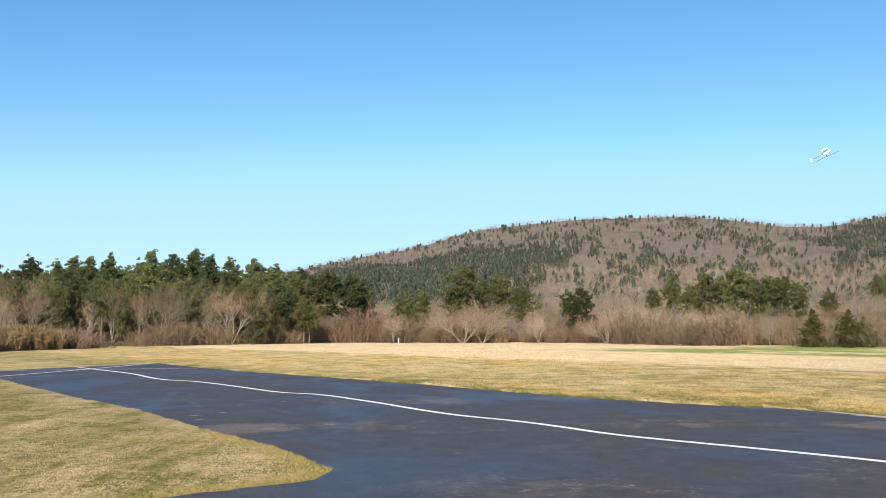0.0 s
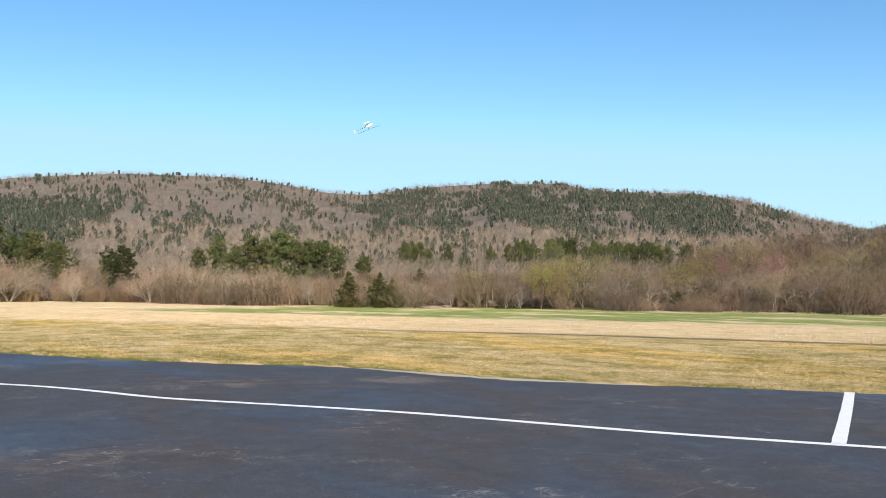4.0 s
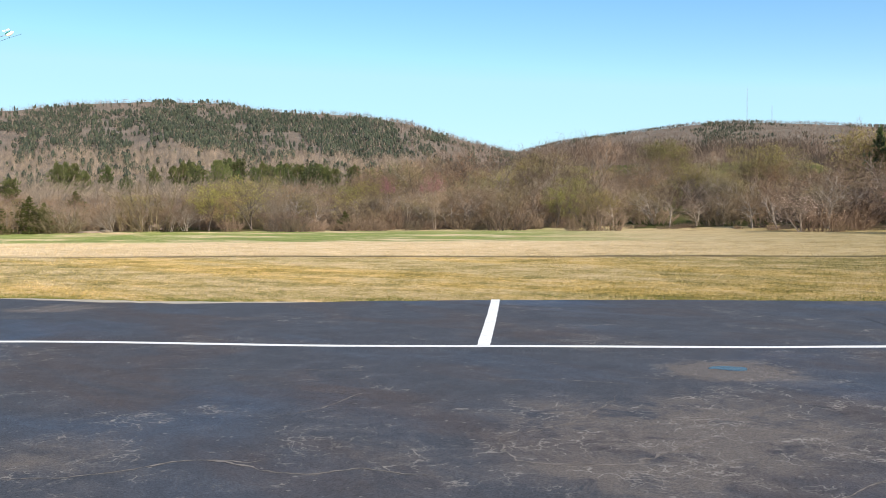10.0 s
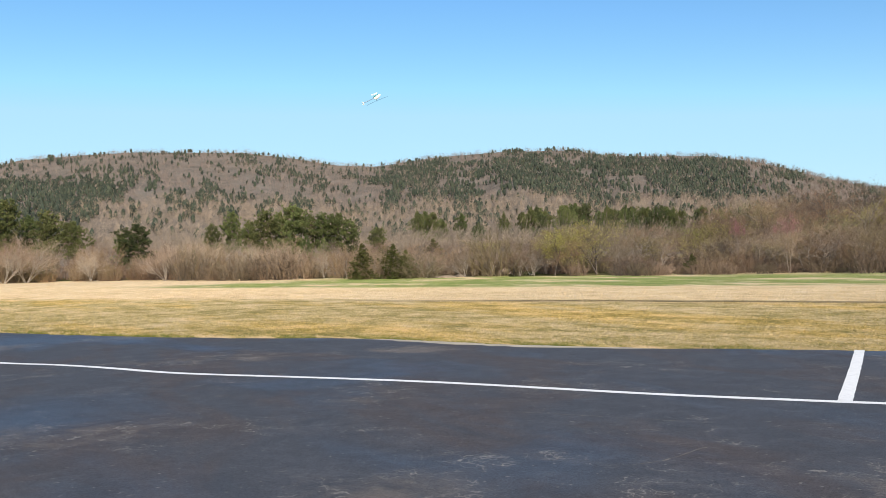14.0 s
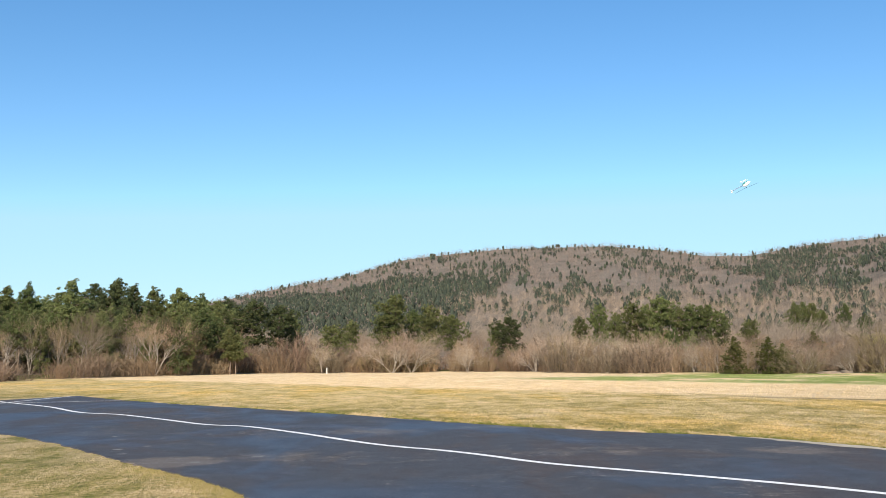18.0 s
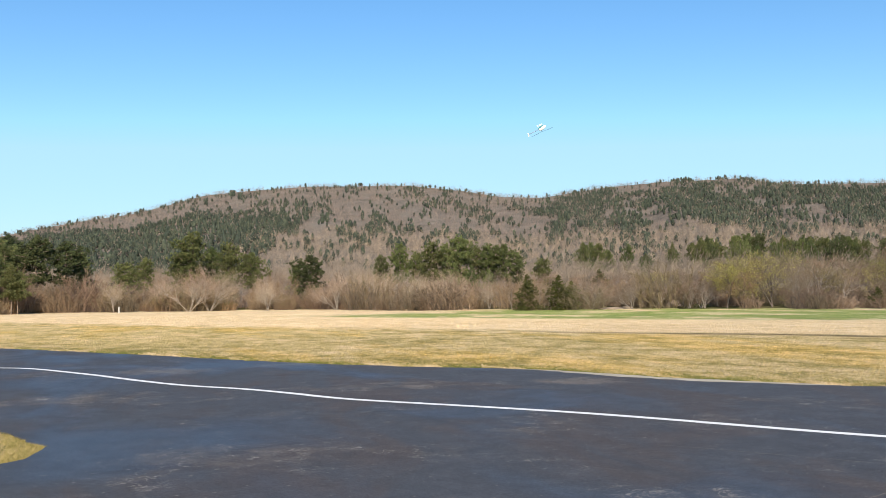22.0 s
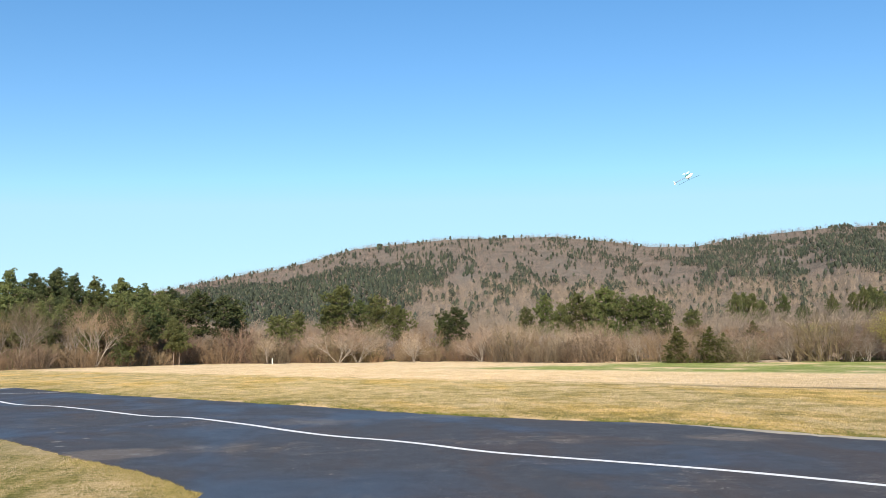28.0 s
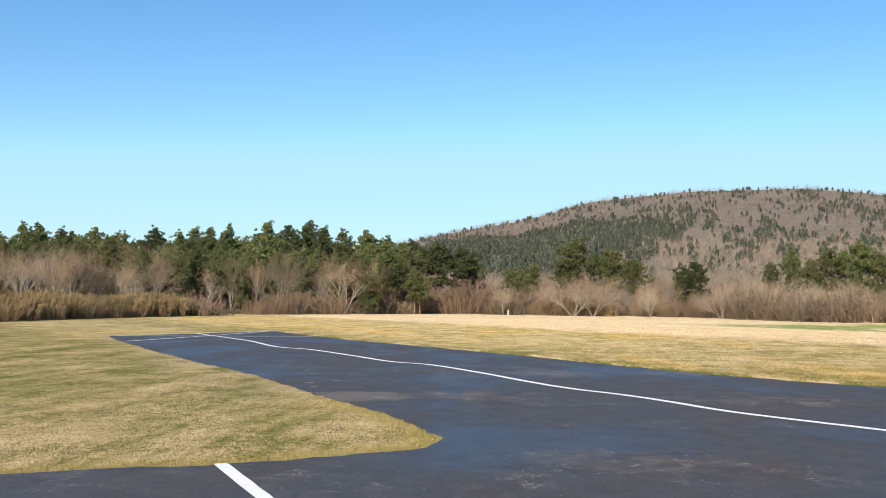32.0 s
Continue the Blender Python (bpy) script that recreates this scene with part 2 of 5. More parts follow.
# dormant field grass: mown near the runway, paler and longer further out, a green strip beyond
def field_material(name, uneven=0.0):
    """Colour by the place in the field; uneven: how far one blade differs from the next."""
    m, n, l, b = material(name, 0.95, 0.1)
    p = coords(n, l)
    sepn = n.new("ShaderNodeSeparateXYZ")
    l.new(coords(n, l, -36.87), sepn.inputs[0])
    wob = noise_tex(n, l, p, 0.06, 3.0)
    across = maths(n, l, "ADD", sepn.outputs[0], maths(n, l, "MULTIPLY", maths(n, l, "SUBTRACT", wob, 0.5), 7.0))
    streak = noise_tex(n, l, coords(n, l, -36.87, (1.0, 0.4, 1)), 1.0, 9.0, 0.85, 0.2)
    patchy = maths(n, l, "ADD", maths(n, l, "MULTIPLY", maths(n, l, "SUBTRACT", noise_tex(n, l, p, 0.75, 8.0, 0.72), 0.5), 1.7), 0.5)
    fine = noise_tex(n, l, p, 7.0, 8.0, 0.85)
    broad = noise_tex(n, l, coords(n, l, -36.87, (1.0, 0.6, 1)), 0.22, 6.0, 0.65, 0.4)
    blade = noise_tex(n, l, p, 45.0, 3.0, 0.8)
    v = maths(n, l, "ADD", maths(n, l, "MULTIPLY", streak, 0.32), maths(n, l, "ADD", maths(n, l, "MULTIPLY", patchy, 0.14), maths(n, l, "ADD", maths(n, l, "MULTIPLY", fine, 0.42), maths(n, l, "MULTIPLY", broad, 0.12))))
    v = maths(n, l, "ADD", maths(n, l, "MULTIPLY", maths(n, l, "SUBTRACT", v, 0.5), 2.0), 0.49)
    mown = ramp(n, l, v, (0.36, (0.22, 0.195, 0.07)), (0.44, (0.37, 0.29, 0.112)), (0.5, (0.55, 0.42, 0.195)), (0.6, (0.7, 0.54, 0.33)))
    pale = ramp(n, l, v, (0.31, (0.34, 0.255, 0.11)), (0.39, (0.6, 0.435, 0.24)), (0.5, (0.74, 0.565, 0.335)), (0.62, (0.82, 0.66, 0.435)))
    green = ramp(n, l, v, (0.4, (0.16, 0.22, 0.05)), (0.5, (0.25, 0.31, 0.07)), (0.62, (0.48, 0.44, 0.19)))
    worn = maths(n, l, "SUBTRACT", maths(n, l, "SUBTRACT", sepn.outputs[0], 6.0), maths(n, l, "MULTIPLY", maths(n, l, "SUBTRACT", sepn.outputs[1], 10.2), 0.0865))
    path = maths(n, l, "MULTIPLY", maths(n, l, "MULTIPLY", between(n, l, worn, -1.7, -0.5), between(n, l, worn, 1.5, 0.5)), maths(n, l, "MULTIPLY", between(n, l, sepn.outputs[1], 13.0, 19.0), between(n, l, patchy, 0.38, 0.55)))
    gold = noise_tex(n, l, coords(n, l, -36.87, (1.0, 0.3, 1)), 0.16, 6.0, 0.7)
    mown = mix(n, l, maths(n, l, "MULTIPLY", between(n, l, gold, 0.46, 0.6), 0.75), mown, mix(n, l, 1.0, mown, (1.16, 1.03, 0.68), "MULTIPLY"))
    lush = ramp(n, l, v, (0.37, (0.125, 0.135, 0.034)), (0.46, (0.225, 0.2, 0.06)), (0.53, (0.42, 0.315, 0.13)), (0.63, (0.6, 0.455, 0.265)))
    mown = mix(n, l, maths(n, l, "MULTIPLY", between(n, l, sepn.outputs[0], 10.0, 5.0), 0.85), mown, lush)
    mown = mix(n, l, maths(n, l, "MULTIPLY", between(n, l, sepn.outputs[1], 6.0, -14.0), 0.5), mown, lush)
    mown = mix(n, l, maths(n, l, "MULTIPLY", maths(n, l, "MULTIPLY", between(n, l, across, 21.0, 16.5), between(n, l, across, 12.0, 16.0)), 0.65), mown, lush)
    col = mix(n, l, maths(n, l, "MULTIPLY", path, 0.55), mown, (0.47, 0.36, 0.2))
    verge = maths(n, l, "ADD", across, maths(n, l, "MULTIPLY", maths(n, l, "SUBTRACT", streak, 0.5), 9.0))
    tuft = between(n, l, verge, 33.5, 38.0)
    # Shadow at the foot of the longer grass, painted as a dark line.
    shadow_rim = maths(n, l, "MULTIPLY", between(n, l, across, 34.8, 35.8), between(n, l, across, 37.2, 36.2))
    col = mix(n, l, maths(n, l, "MULTIPLY", tuft, maths(n, l, "ADD", 0.2, maths(n, l, "MULTIPLY", between(n, l, sepn.outputs[1], -30.0, 8.0), 0.8))), col, pale)
    col = mix(n, l, maths(n, l, "MULTIPLY", maths(n, l, "MULTIPLY", shadow_rim, between(n, l, sepn.outputs[1], 28.0, 14.0)), between(n, l, streak, 0.36, 0.54)), col, (0.16, 0.12, 0.06))
    strip = maths(n, l, "MULTIPLY", maths(n, l, "MULTIPLY", between(n, l, across, 53.0, 57.0), between(n, l, across, 96.0, 84.0)), maths(n, l, "MULTIPLY", maths(n, l, "MULTIPLY", between(n, l, sepn.outputs[1], 62.0, 50.0), between(n, l, sepn.outputs[1], -10.0, 6.0)), between(n, l, noise_tex(n, l, coords(n, l, -36.87, (1, 0.4, 1)), 0.2, 7.0, 0.72), 0.38, 0.52)))
    col = mix(n, l, maths(n, l, "MULTIPLY", strip, between(n, l, streak, 0.26, 0.5)), col, green)
    col = mix(n, l, 0.7, col, mix(n, l, 1.0, col, ramp(n, l, blade, (0.3, grey(0.6)), (0.7, grey(1.36))), "MULTIPLY"))
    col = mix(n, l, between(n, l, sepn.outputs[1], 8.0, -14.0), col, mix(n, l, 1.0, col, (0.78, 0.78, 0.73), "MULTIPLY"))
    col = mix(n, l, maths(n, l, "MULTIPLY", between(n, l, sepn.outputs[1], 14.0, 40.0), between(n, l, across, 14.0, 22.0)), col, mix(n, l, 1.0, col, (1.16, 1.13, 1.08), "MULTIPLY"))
    if uneven:
        geo = n.new("ShaderNodeNewGeometry")
        col = mix(n, l, 1.0, col, ramp(n, l, geo.outputs["Random Per Island"], (0.0, grey(1 - uneven)), (1.0, grey(1 + uneven))), "MULTIPLY")
    l.new(col, b.inputs["Base Color"])
    bump(n, l, b, maths(n, l, "ADD", fine, blade), 0.8, 0.05)
    return m


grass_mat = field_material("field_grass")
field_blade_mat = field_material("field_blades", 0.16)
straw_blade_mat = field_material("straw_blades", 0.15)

# blades of the near grass
blade_mat, n, l, b = material("grass_blades", 0.95, 0.05)
p = coords(n, l)
geo = n.new("ShaderNodeNewGeometry")
tone = maths(n, l, "ADD", maths(n, l, "MULTIPLY", maths(n, l, "ADD", maths(n, l, "MULTIPLY", maths(n, l, "SUBTRACT", noise_tex(n, l, coords(n, l, -22.0, (1.0, 0.2, 1)), 3.2, 6.0, 0.7), 0.5), 1.7), 0.5), 0.75), maths(n, l, "MULTIPLY", maths(n, l, "SUBTRACT", geo.outputs["Random Per Island"], 0.5), 0.1))
tone = maths(n, l, "ADD", tone, maths(n, l, "MULTIPLY", noise_tex(n, l, coords(n, l, -26.0, (1.0, 0.14, 1)), 0.9, 6.0, 0.65), 2.4))
q = n.new("ShaderNodeVectorMath")
q.operation = "DISTANCE"
l.new(p, q.inputs[0])
q.inputs[1].default_value = (-4.0, 13.0, 0)
tone = maths(n, l, "ADD", maths(n, l, "SUBTRACT", tone, 1.0), maths(n, l, "MULTIPLY", between(n, l, q.outputs["Value"], 9.0, 1.5), 0.17))
l.new(ramp(n, l, tone, (0.45, (0.11, 0.128, 0.03)), (0.56, (0.21, 0.2, 0.056)), (0.64, (0.42, 0.322, 0.15)), (0.78, (0.6, 0.455, 0.285))), b.inputs["Base Color"])
green_blade_mat = foliage("green_grass_blades", (0.15, 0.14, 0.048), (0.26, 0.222, 0.083), (0.43, 0.348, 0.17), 0.15)

# rough grass on the slope below the eastern trees
meadow_mat, n, l, b = material("slope_grass", 1.0, 0.0)
p = coords(n, l)
f1, f2 = noise_tex(n, l, p, 0.07, 6.0, 0.7), noise_tex(n, l, p, 1.5, 6.0, 0.75)
v = maths(n, l, "ADD", maths(n, l, "MULTIPLY", f1, 0.6), maths(n, l, "MULTIPLY", f2, 0.4))
l.new(ramp(n, l, v, (0.4, (0.062, 0.072, 0.026)), (0.52, (0.115, 0.108, 0.045)), (0.64, (0.24, 0.185, 0.105))), b.inputs["Base Color"])
bump(n, l, b, f2, 0.8, 0.3)

# leaf litter under the woods and on the hills
litter_mat, n, l, b = material("woodland_floor", 1.0, 0.0)
p = coords(n, l)
f1, f2 = noise_tex(n, l, p, 0.02, 6.0, 0.65), noise_tex(n, l, p, 0.14, 6.0, 0.75)
v = maths(n, l, "ADD", maths(n, l, "MULTIPLY", f1, 0.45), maths(n, l, "MULTIPLY", f2, 0.55))
l.new(ramp(n, l, v, (0.36, (0.098, 0.083, 0.068)), (0.5, (0.168, 0.144, 0.12)), (0.64, (0.24, 0.208, 0.174))), b.inputs["Base Color"])
bump(n, l, b, f2, 0.6, 0.4)

# sealed asphalt, worn brown in places, with blue-black smoother sealer that has sky reflection painted in, grit and
# crazing
asphalt_mat, n, l, b = material("sealed_asphalt", 0.7, 0.22)
p = coords(n, l)
big = noise_tex(n, l, coords(n, l, -36.87, (1.0, 0.7, 1), (3, 7, 0)), 0.62, 7.0, 0.6, 0.9)
mid = noise_tex(n, l, p, 2.0, 9.0, 0.75, 0.6)
lie = n.new("ShaderNodeSeparateXYZ")
l.new(coords(n, l, -36.87), lie.inputs[0])
sealer_sheen = between(n, l, maths(n, l, "ADD", noise_tex(n, l, coords(n, l, -36.87, (1.0, 0.5, 1), (1, 4, 0)), 0.36, 5.0, 0.5, 0.6), maths(n, l, "MULTIPLY", between(n, l, lie.outputs[1], 5.0, 18.0), 0.09)), 0.5, 0.74)
rusty = between(n, l, noise_tex(n, l, coords(n, l, -36.87, (1.0, 0.45, 1), (9, 2, 0)), 0.55, 7.0, 0.62, 1.2), 0.46, 0.66)
grit = noise_tex(n, l, p, 70.0, 3.0, 0.85)
speck = noise_tex(n, l, p, 17.0, 2.0, 0.5)
wear = None
for x, y, r, much in [(6.1, 3.7, 1.8, 0.24), (5.3, 3.3, 1.0, 0.24), (6.6, 2.6, 1.0, 0.16), (9.0, 4.75, 0.75, 0.4), (4.6, 4.7, 1.3, 0.1), (-3.3, 16.3, 0.9, 0.6), (-1.3, 16.8, 1.2, 0.12), (0.5, 10.0, 1.4, 0.09), (0.0, 22.2, 1.2, 0.16), (3.6, 24.0, 1.4, 0.18), (7.4, 16.6, 0.9, 0.2), (3.1, 16.9, 0.8, 0.12), (4.2, 17.1, 0.9, 0.14), (2.4, 5.9, 1.2, 0.09)]:
    q = n.new("ShaderNodeVectorMath")
    q.operation = "DISTANCE"
    l.new(p, q.inputs[0])
    q.inputs[1].default_value = (x, y, 0.02)
    spot = maths(n, l, "MULTIPLY", maths(n, l, "MULTIPLY", between(n, l, q.outputs["Value"], r * 1.3, r * 0.2), between(n, l, mid, 0.2, 0.6)), much * 1.9)
    wear = spot if wear is None else maths(n, l, "MAXIMUM", wear, spot)
v = maths(n, l, "ADD", maths(n, l, "ADD", maths(n, l, "MULTIPLY", maths(n, l, "SUBTRACT", big, 0.5), 0.8), maths(n, l, "ADD", maths(n, l, "MULTIPLY", mid, 0.34), 0.335)), wear)
col = mix(n, l, maths(n, l, "MULTIPLY", rusty, 0.9), (0.061, 0.063, 0.072), (0.071, 0.059, 0.057))
# Blue of the sky reflected in the smooth patches, put into their colour.
col = mix(n, l, maths(n, l, "MULTIPLY", sealer_sheen, 0.7), col, (0.052, 0.066, 0.094))
col = mix(n, l, 1.0, col, ramp(n, l, mid, (0.3, grey(0.78)), (0.5, grey(1.0)), (0.7, grey(1.28))), "MULTIPLY")
col = mix(n, l, between(n, l, v, 0.54, 0.9), col, (0.125, 0.106, 0.093))
col = mix(n, l, 0.7, col, mix(n, l, 1.0, col, ramp(n, l, grit, (0.28, grey(0.2)), (0.72, grey(2.0))), "MULTIPLY"))
col = mix(n, l, maths(n, l, "MULTIPLY", between(n, l, speck, 0.69, 0.75), 0.8), col, (0.22, 0.2, 0.18))
warp = n.new("ShaderNodeVectorMath")
warp.operation = "ADD"
nz = n.new("ShaderNodeTexNoise")
nz.inputs["Scale"].default_value, nz.inputs["Detail"].default_value = 2.2, 7.0
l.new(p, nz.inputs["Vector"])
l.new(p, warp.inputs[0])
l.new(nz.outputs["Color"], warp.inputs[1])
for scale, lo, hi, pale_by in ((4.5, 0.02, 0.004, 0.75), (1.1, 0.012, 0.003, 0.8)):
    vor = n.new("ShaderNodeTexVoronoi")
    vor.feature = "DISTANCE_TO_EDGE"
    vor.inputs["Scale"].default_value = scale
    l.new(warp.outputs[0], vor.inputs["Vector"])
    craze = maths(n, l, "MULTIPLY", between(n, l, vor.outputs["Distance"], lo * (scale ** 0.4), hi), between(n, l, v, 0.52, 0.63))
    col = mix(n, l, maths(n, l, "MULTIPLY", maths(n, l, "MULTIPLY", craze, between(n, l, noise_tex(n, l, p, 2.6 / scale + 1.2, 3.0), 0.45, 0.62)), pale_by), col, (0.3, 0.27, 0.235))
l.new(col, b.inputs["Base Color"])
l.new(ramp(n, l, sealer_sheen, (0.0, grey(0.8)), (1.0, grey(0.5))), b.inputs["Roughness"])
bump(n, l, b, grit, 0.8, 0.01)

paint_mat, n, l, b = material("white_road_paint", 0.7, 0.3)
p = coords(n, l)
l.new(ramp(n, l, noise_tex(n, l, p, 14.0, 6.0, 0.7), (0.22, (0.42, 0.42, 0.42)), (0.42, (0.76, 0.75, 0.73)), (0.7, (0.84, 0.83, 0.8))), b.inputs["Base Color"])
bump(n, l, b, noise_tex(n, l, p, 60.0, 3.0), 0.3, 0.003)
seal_mat = plain("pale_crack_dust", (0.1, 0.088, 0.08), (0.25, 0.222, 0.2), 9.0, 0.95, 0.0, 0.1)
chip_mat = plain("pale_chipped_asphalt", (0.15, 0.145, 0.14), (0.3, 0.29, 0.28), 20.0, 0.9, 0.0, 0.1)
tar_mat = plain("tar_filled_joint", (0.012, 0.012, 0.014), (0.03, 0.03, 0.03), 4.0, 0.7)
sand_mat = plain("sandy_edge", (0.32, 0.28, 0.225), (0.5, 0.44, 0.35), 2.0, 0.95, 0.0, 0.1)
water_mat, n, l, b = material("puddle_water", 0.06, 0.05)
b.inputs["Base Color"].default_value = (0.012, 0.016, 0.026, 1)
bump(n, l, b, noise_tex(n, l, coords(n, l), 60.0, 2.0), 0.12, 0.01)
steel_mat = plain("galvanised_steel", (0.45, 0.46, 0.47), (0.62, 0.63, 0.64), 12.0, 0.45, 0.7)
mesh_wire_mat = plain("woven_wire", (0.3, 0.33, 0.36), (0.45, 0.48, 0.5), 12.0, 0.5, 0.5)
post_mat = plain("white_painted_post", (0.6, 0.58, 0.53), (0.75, 0.73, 0.68), 4.0, 0.7)
soil_mat = plain("bare_soil", (0.2, 0.155, 0.11), (0.34, 0.27, 0.195), 1.2, 0.95, 0.0, 0.1, relief=0.1)
rock_mat = plain("pale_rubble", (0.2, 0.145, 0.12), (0.4, 0.3, 0.25), 1.5, 0.9, relief=0.1)
tower_mat = plain("tower_steel", (0.2, 0.2, 0.21), (0.3, 0.3, 0.31), 0.05, 0.6, 0.1)
heli_white = plain("white_canopy", (0.72, 0.74, 0.74), (0.82, 0.84, 0.84), 8.0, 0.25, 0.0, 0.5)
heli_teal = plain("teal_canopy", (0.02, 0.2, 0.19), (0.03, 0.28, 0.26), 8.0, 0.25, 0.0, 0.5)
heli_dark = plain("carbon_black", (0.012, 0.012, 0.014), (0.03, 0.03, 0.033), 30.0, 0.4)
heli_boom = plain("boom_grey", (0.1, 0.13, 0.2), (0.16, 0.2, 0.28), 20.0, 0.35, 0.3)

# ---- the lie of the land ----
edge_of_field = table([(-180, 60), (-60, 48), (-40, 54), (-36, 58), (-30, 71), (-20, 95), (-12, 115), (-7, 122), (-2, 122), (8, 118), (14, 104), (20, 97), (30, 91), (45, 92), (53, 87), (71, 80), (90, 78), (180, 60)])
ridge_el = table([(-60, 0.6), (-30, 1.0), (-20, 1.7), (-12, 2.8), (-9, 3.3), (-7.3, 3.7), (-4.4, 4.3), (-1.8, 4.72), (-0.5, 5.08), (2.1, 5.82), (4.8, 6.12), (8, 6.38), (14, 6.42), (17, 6.08), (19.5, 5.67), (21.8, 5.58), (25.2, 6.07),
                  (29, 6.31), (33.3, 6.31), (35.4, 5.9), (41, 5.65), (43.9, 5.1), (46.9, 4.15), (50.3, 3.2), (54, 2.2), (62, 1.0), (90, 0.5)])
ridge2_el = table([(30, 1.0), (42, 2.4), (47, 3.0), (50.3, 3.44), (52.9, 3.98), (56.1, 4.37), (60, 4.8), (62.6, 4.92), (64.9, 4.78), (69, 4.48), (72, 4.26), (80, 3.6), (100, 2.0), (130, 1.0)])


def land(az, d):
    """Height of the land at a bearing (degrees) and a distance."""
    az, d = np.asarray(az, float), np.asarray(d, float)
    away = np.clip(d - edge_of_field(az), 0, None)
    right = smooth(az, 38, 47) * smooth(az, 120, 100)
    z = 0.02 * np.clip(away, 0, 480) * (1 - right) + right * ((0.052 + 0.034 * smooth(az, 49, 53) * smooth(az, 70, 66)) * np.clip(away, 0, 150) + 0.012 * np.clip(away - 150, 0, 900))
    h1 = np.tan(np.radians(ridge_el(az))) * 1600 * np.clip((d - 480) / 1120, 0, 1) ** 1.15
    h1 = np.where(d > 1600, h1 * (1 - 0.5 * smooth(d, 1600, 2600)), h1)
    h2 = np.tan(np.radians(ridge2_el(az))) * 2600 * np.clip((d - 1200) / 1400, 0, 1) ** 1.2
    h2 = np.where(d > 2600, h2 * (1 - 0.4 * smooth(d, 2600, 4200)), h2)
    front = smooth(np.abs(az - 15), 110, 60)
    hills = np.maximum(h1, h2) * front
    gully = np.sin(az * 0.9 + 1.3 * np.sin(d / 170.0)) * 0.6 + np.sin(az * 2.1 + d / 140.0 + 1.0) * 0.4
    hills = hills * (1 + 0.07 * gully * np.clip((1500 - d) / 500, 0, 1) * np.clip((d - 500) / 300, 0, 1))
    return np.maximum(z, z * 0.3 + hills)


bearings = np.unique(np.concatenate([np.arange(-180, -60, 4.0), np.arange(-60, 90, 0.5), np.arange(90, 180, 4.0)]))
rings = np.concatenate([[0.6], np.geomspace(2, 60, 24), np.arange(63, 150, 3.0), np.geomspace(150, 480, 22), np.arange(500, 1600, 36.0), np.arange(1600, 2700, 60.0), [2800, 3100, 3500, 4000, 4600]])
A, D = np.meshgrid(bearings, rings)
Z = land(A, D)
V = np.stack([D * np.sin(np.radians(A)), D * np.cos(np.radians(A)), Z], -1).reshape(-1, 3)
na, nd = len(bearings), len(rings)
ii, jj = np.meshgrid(np.arange(nd - 1), np.arange(na), indexing="ij")
F = np.stack([ii * na + jj, ii * na + (jj + 1) % na, (ii + 1) * na + (jj + 1) % na, (ii + 1) * na + jj], -1).reshape(-1, 4)[:, ::-1]
meadow = 16 + 150 * smooth(A[:-1], 48, 52) * smooth(A[:-1], 76, 72)
wood = ((D[:-1] + D[1:]) / 2 > edge_of_field(A[:-1]) + meadow).ravel().astype(int)
hub = len(V)
V = np.concatenate([V, [[0, 0, 0]]])
far_away = ((D[:-1] + D[1:]) / 2 > edge_of_field(A[:-1]) + 3).ravel()
wood = np.where((wood == 0) & far_away, 2, wood)
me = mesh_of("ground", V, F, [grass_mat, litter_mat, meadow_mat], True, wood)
bm = bmesh.new()
bm.from_mesh(me)
bm.verts.ensure_lookup_table()
for j in range(na):
    bm.faces.new((bm.verts[hub], bm.verts[(j + 1) % na], bm.verts[j]))
bmesh.ops.recalc_face_normals(bm, faces=bm.faces)
bm.to_mesh(me)
bm.free()
tagged(new("ground", me), "dormant grass field rising to wooded hills", "ground", kind="structure")

# ---- runway and apron ----
NEAR_EDGE = [(-18.5, 38.9), (-17.2, 36.6), (-12.3, 28.9), (-8.8, 23.7), (-6.45, 20.5), (-4.8, 17.8), (-3.55, 15.6), (-2.6, 14.2), (-1.95, 12.95), (-1.48, 12.0), (-1.28, 11.35), (-1.31, 11.0), (-1.6, 10.56), (-2.0, 10.2), (-2.4, 9.88), (-2.88, 9.5), (-3.4, 9.2), (-3.95, 9.0), (-4.93, 8.5), (-5.8, 7.87), (-6.25, 7.45), (-13, 2.4)]
BACK_EDGE = [(-22, -10), (8, -34), (46, -30)]
FAR_EDGE = [(18.9, 4.8), (17.5, 6.5), (15.4, 9.5), (14.0, 11.1), (12.55, 12.68), (11.15, 14.0), (10.4, 14.8), (9.75, 15.6), (9.06, 16.5), (8.45, 17.65), (7.85, 19.1), (6.9, 20.1), (5.84, 20.9), (4.84, 21.95), (3.71, 23.0), (2.56, 24.5), (1.26, 26.2), (-0.22, 28.6), (-1.95, 30.8), (-4.2, 33.9), (-7.4, 37.8), (-10.3, 41.9), (-14.1, 48.2)]


def ragged(pts, step, size, seed):
    """A line of points with small uneven steps, as a grassed-over edge has."""
    rng, out = np.random.default_rng(seed), []
    for (x1, y1), (x2, y2) in zip(pts, pts[1:]):
        k = max(1, int(math.hypot(x2 - x1, y2 - y1) / step))
        for i in range(k):
            q = i / k
            out.append((x1 + (x2 - x1) * q + rng.normal() * size, y1 + (y2 - y1) * q + rng.normal() * size))
    return out + [pts[-1]]


OUTLINE = ragged(NEAR_EDGE, 0.22, 0.035, 3) + BACK_EDGE + ragged(FAR_EDGE, 0.3, 0.045, 4)
SLAB = 0.02


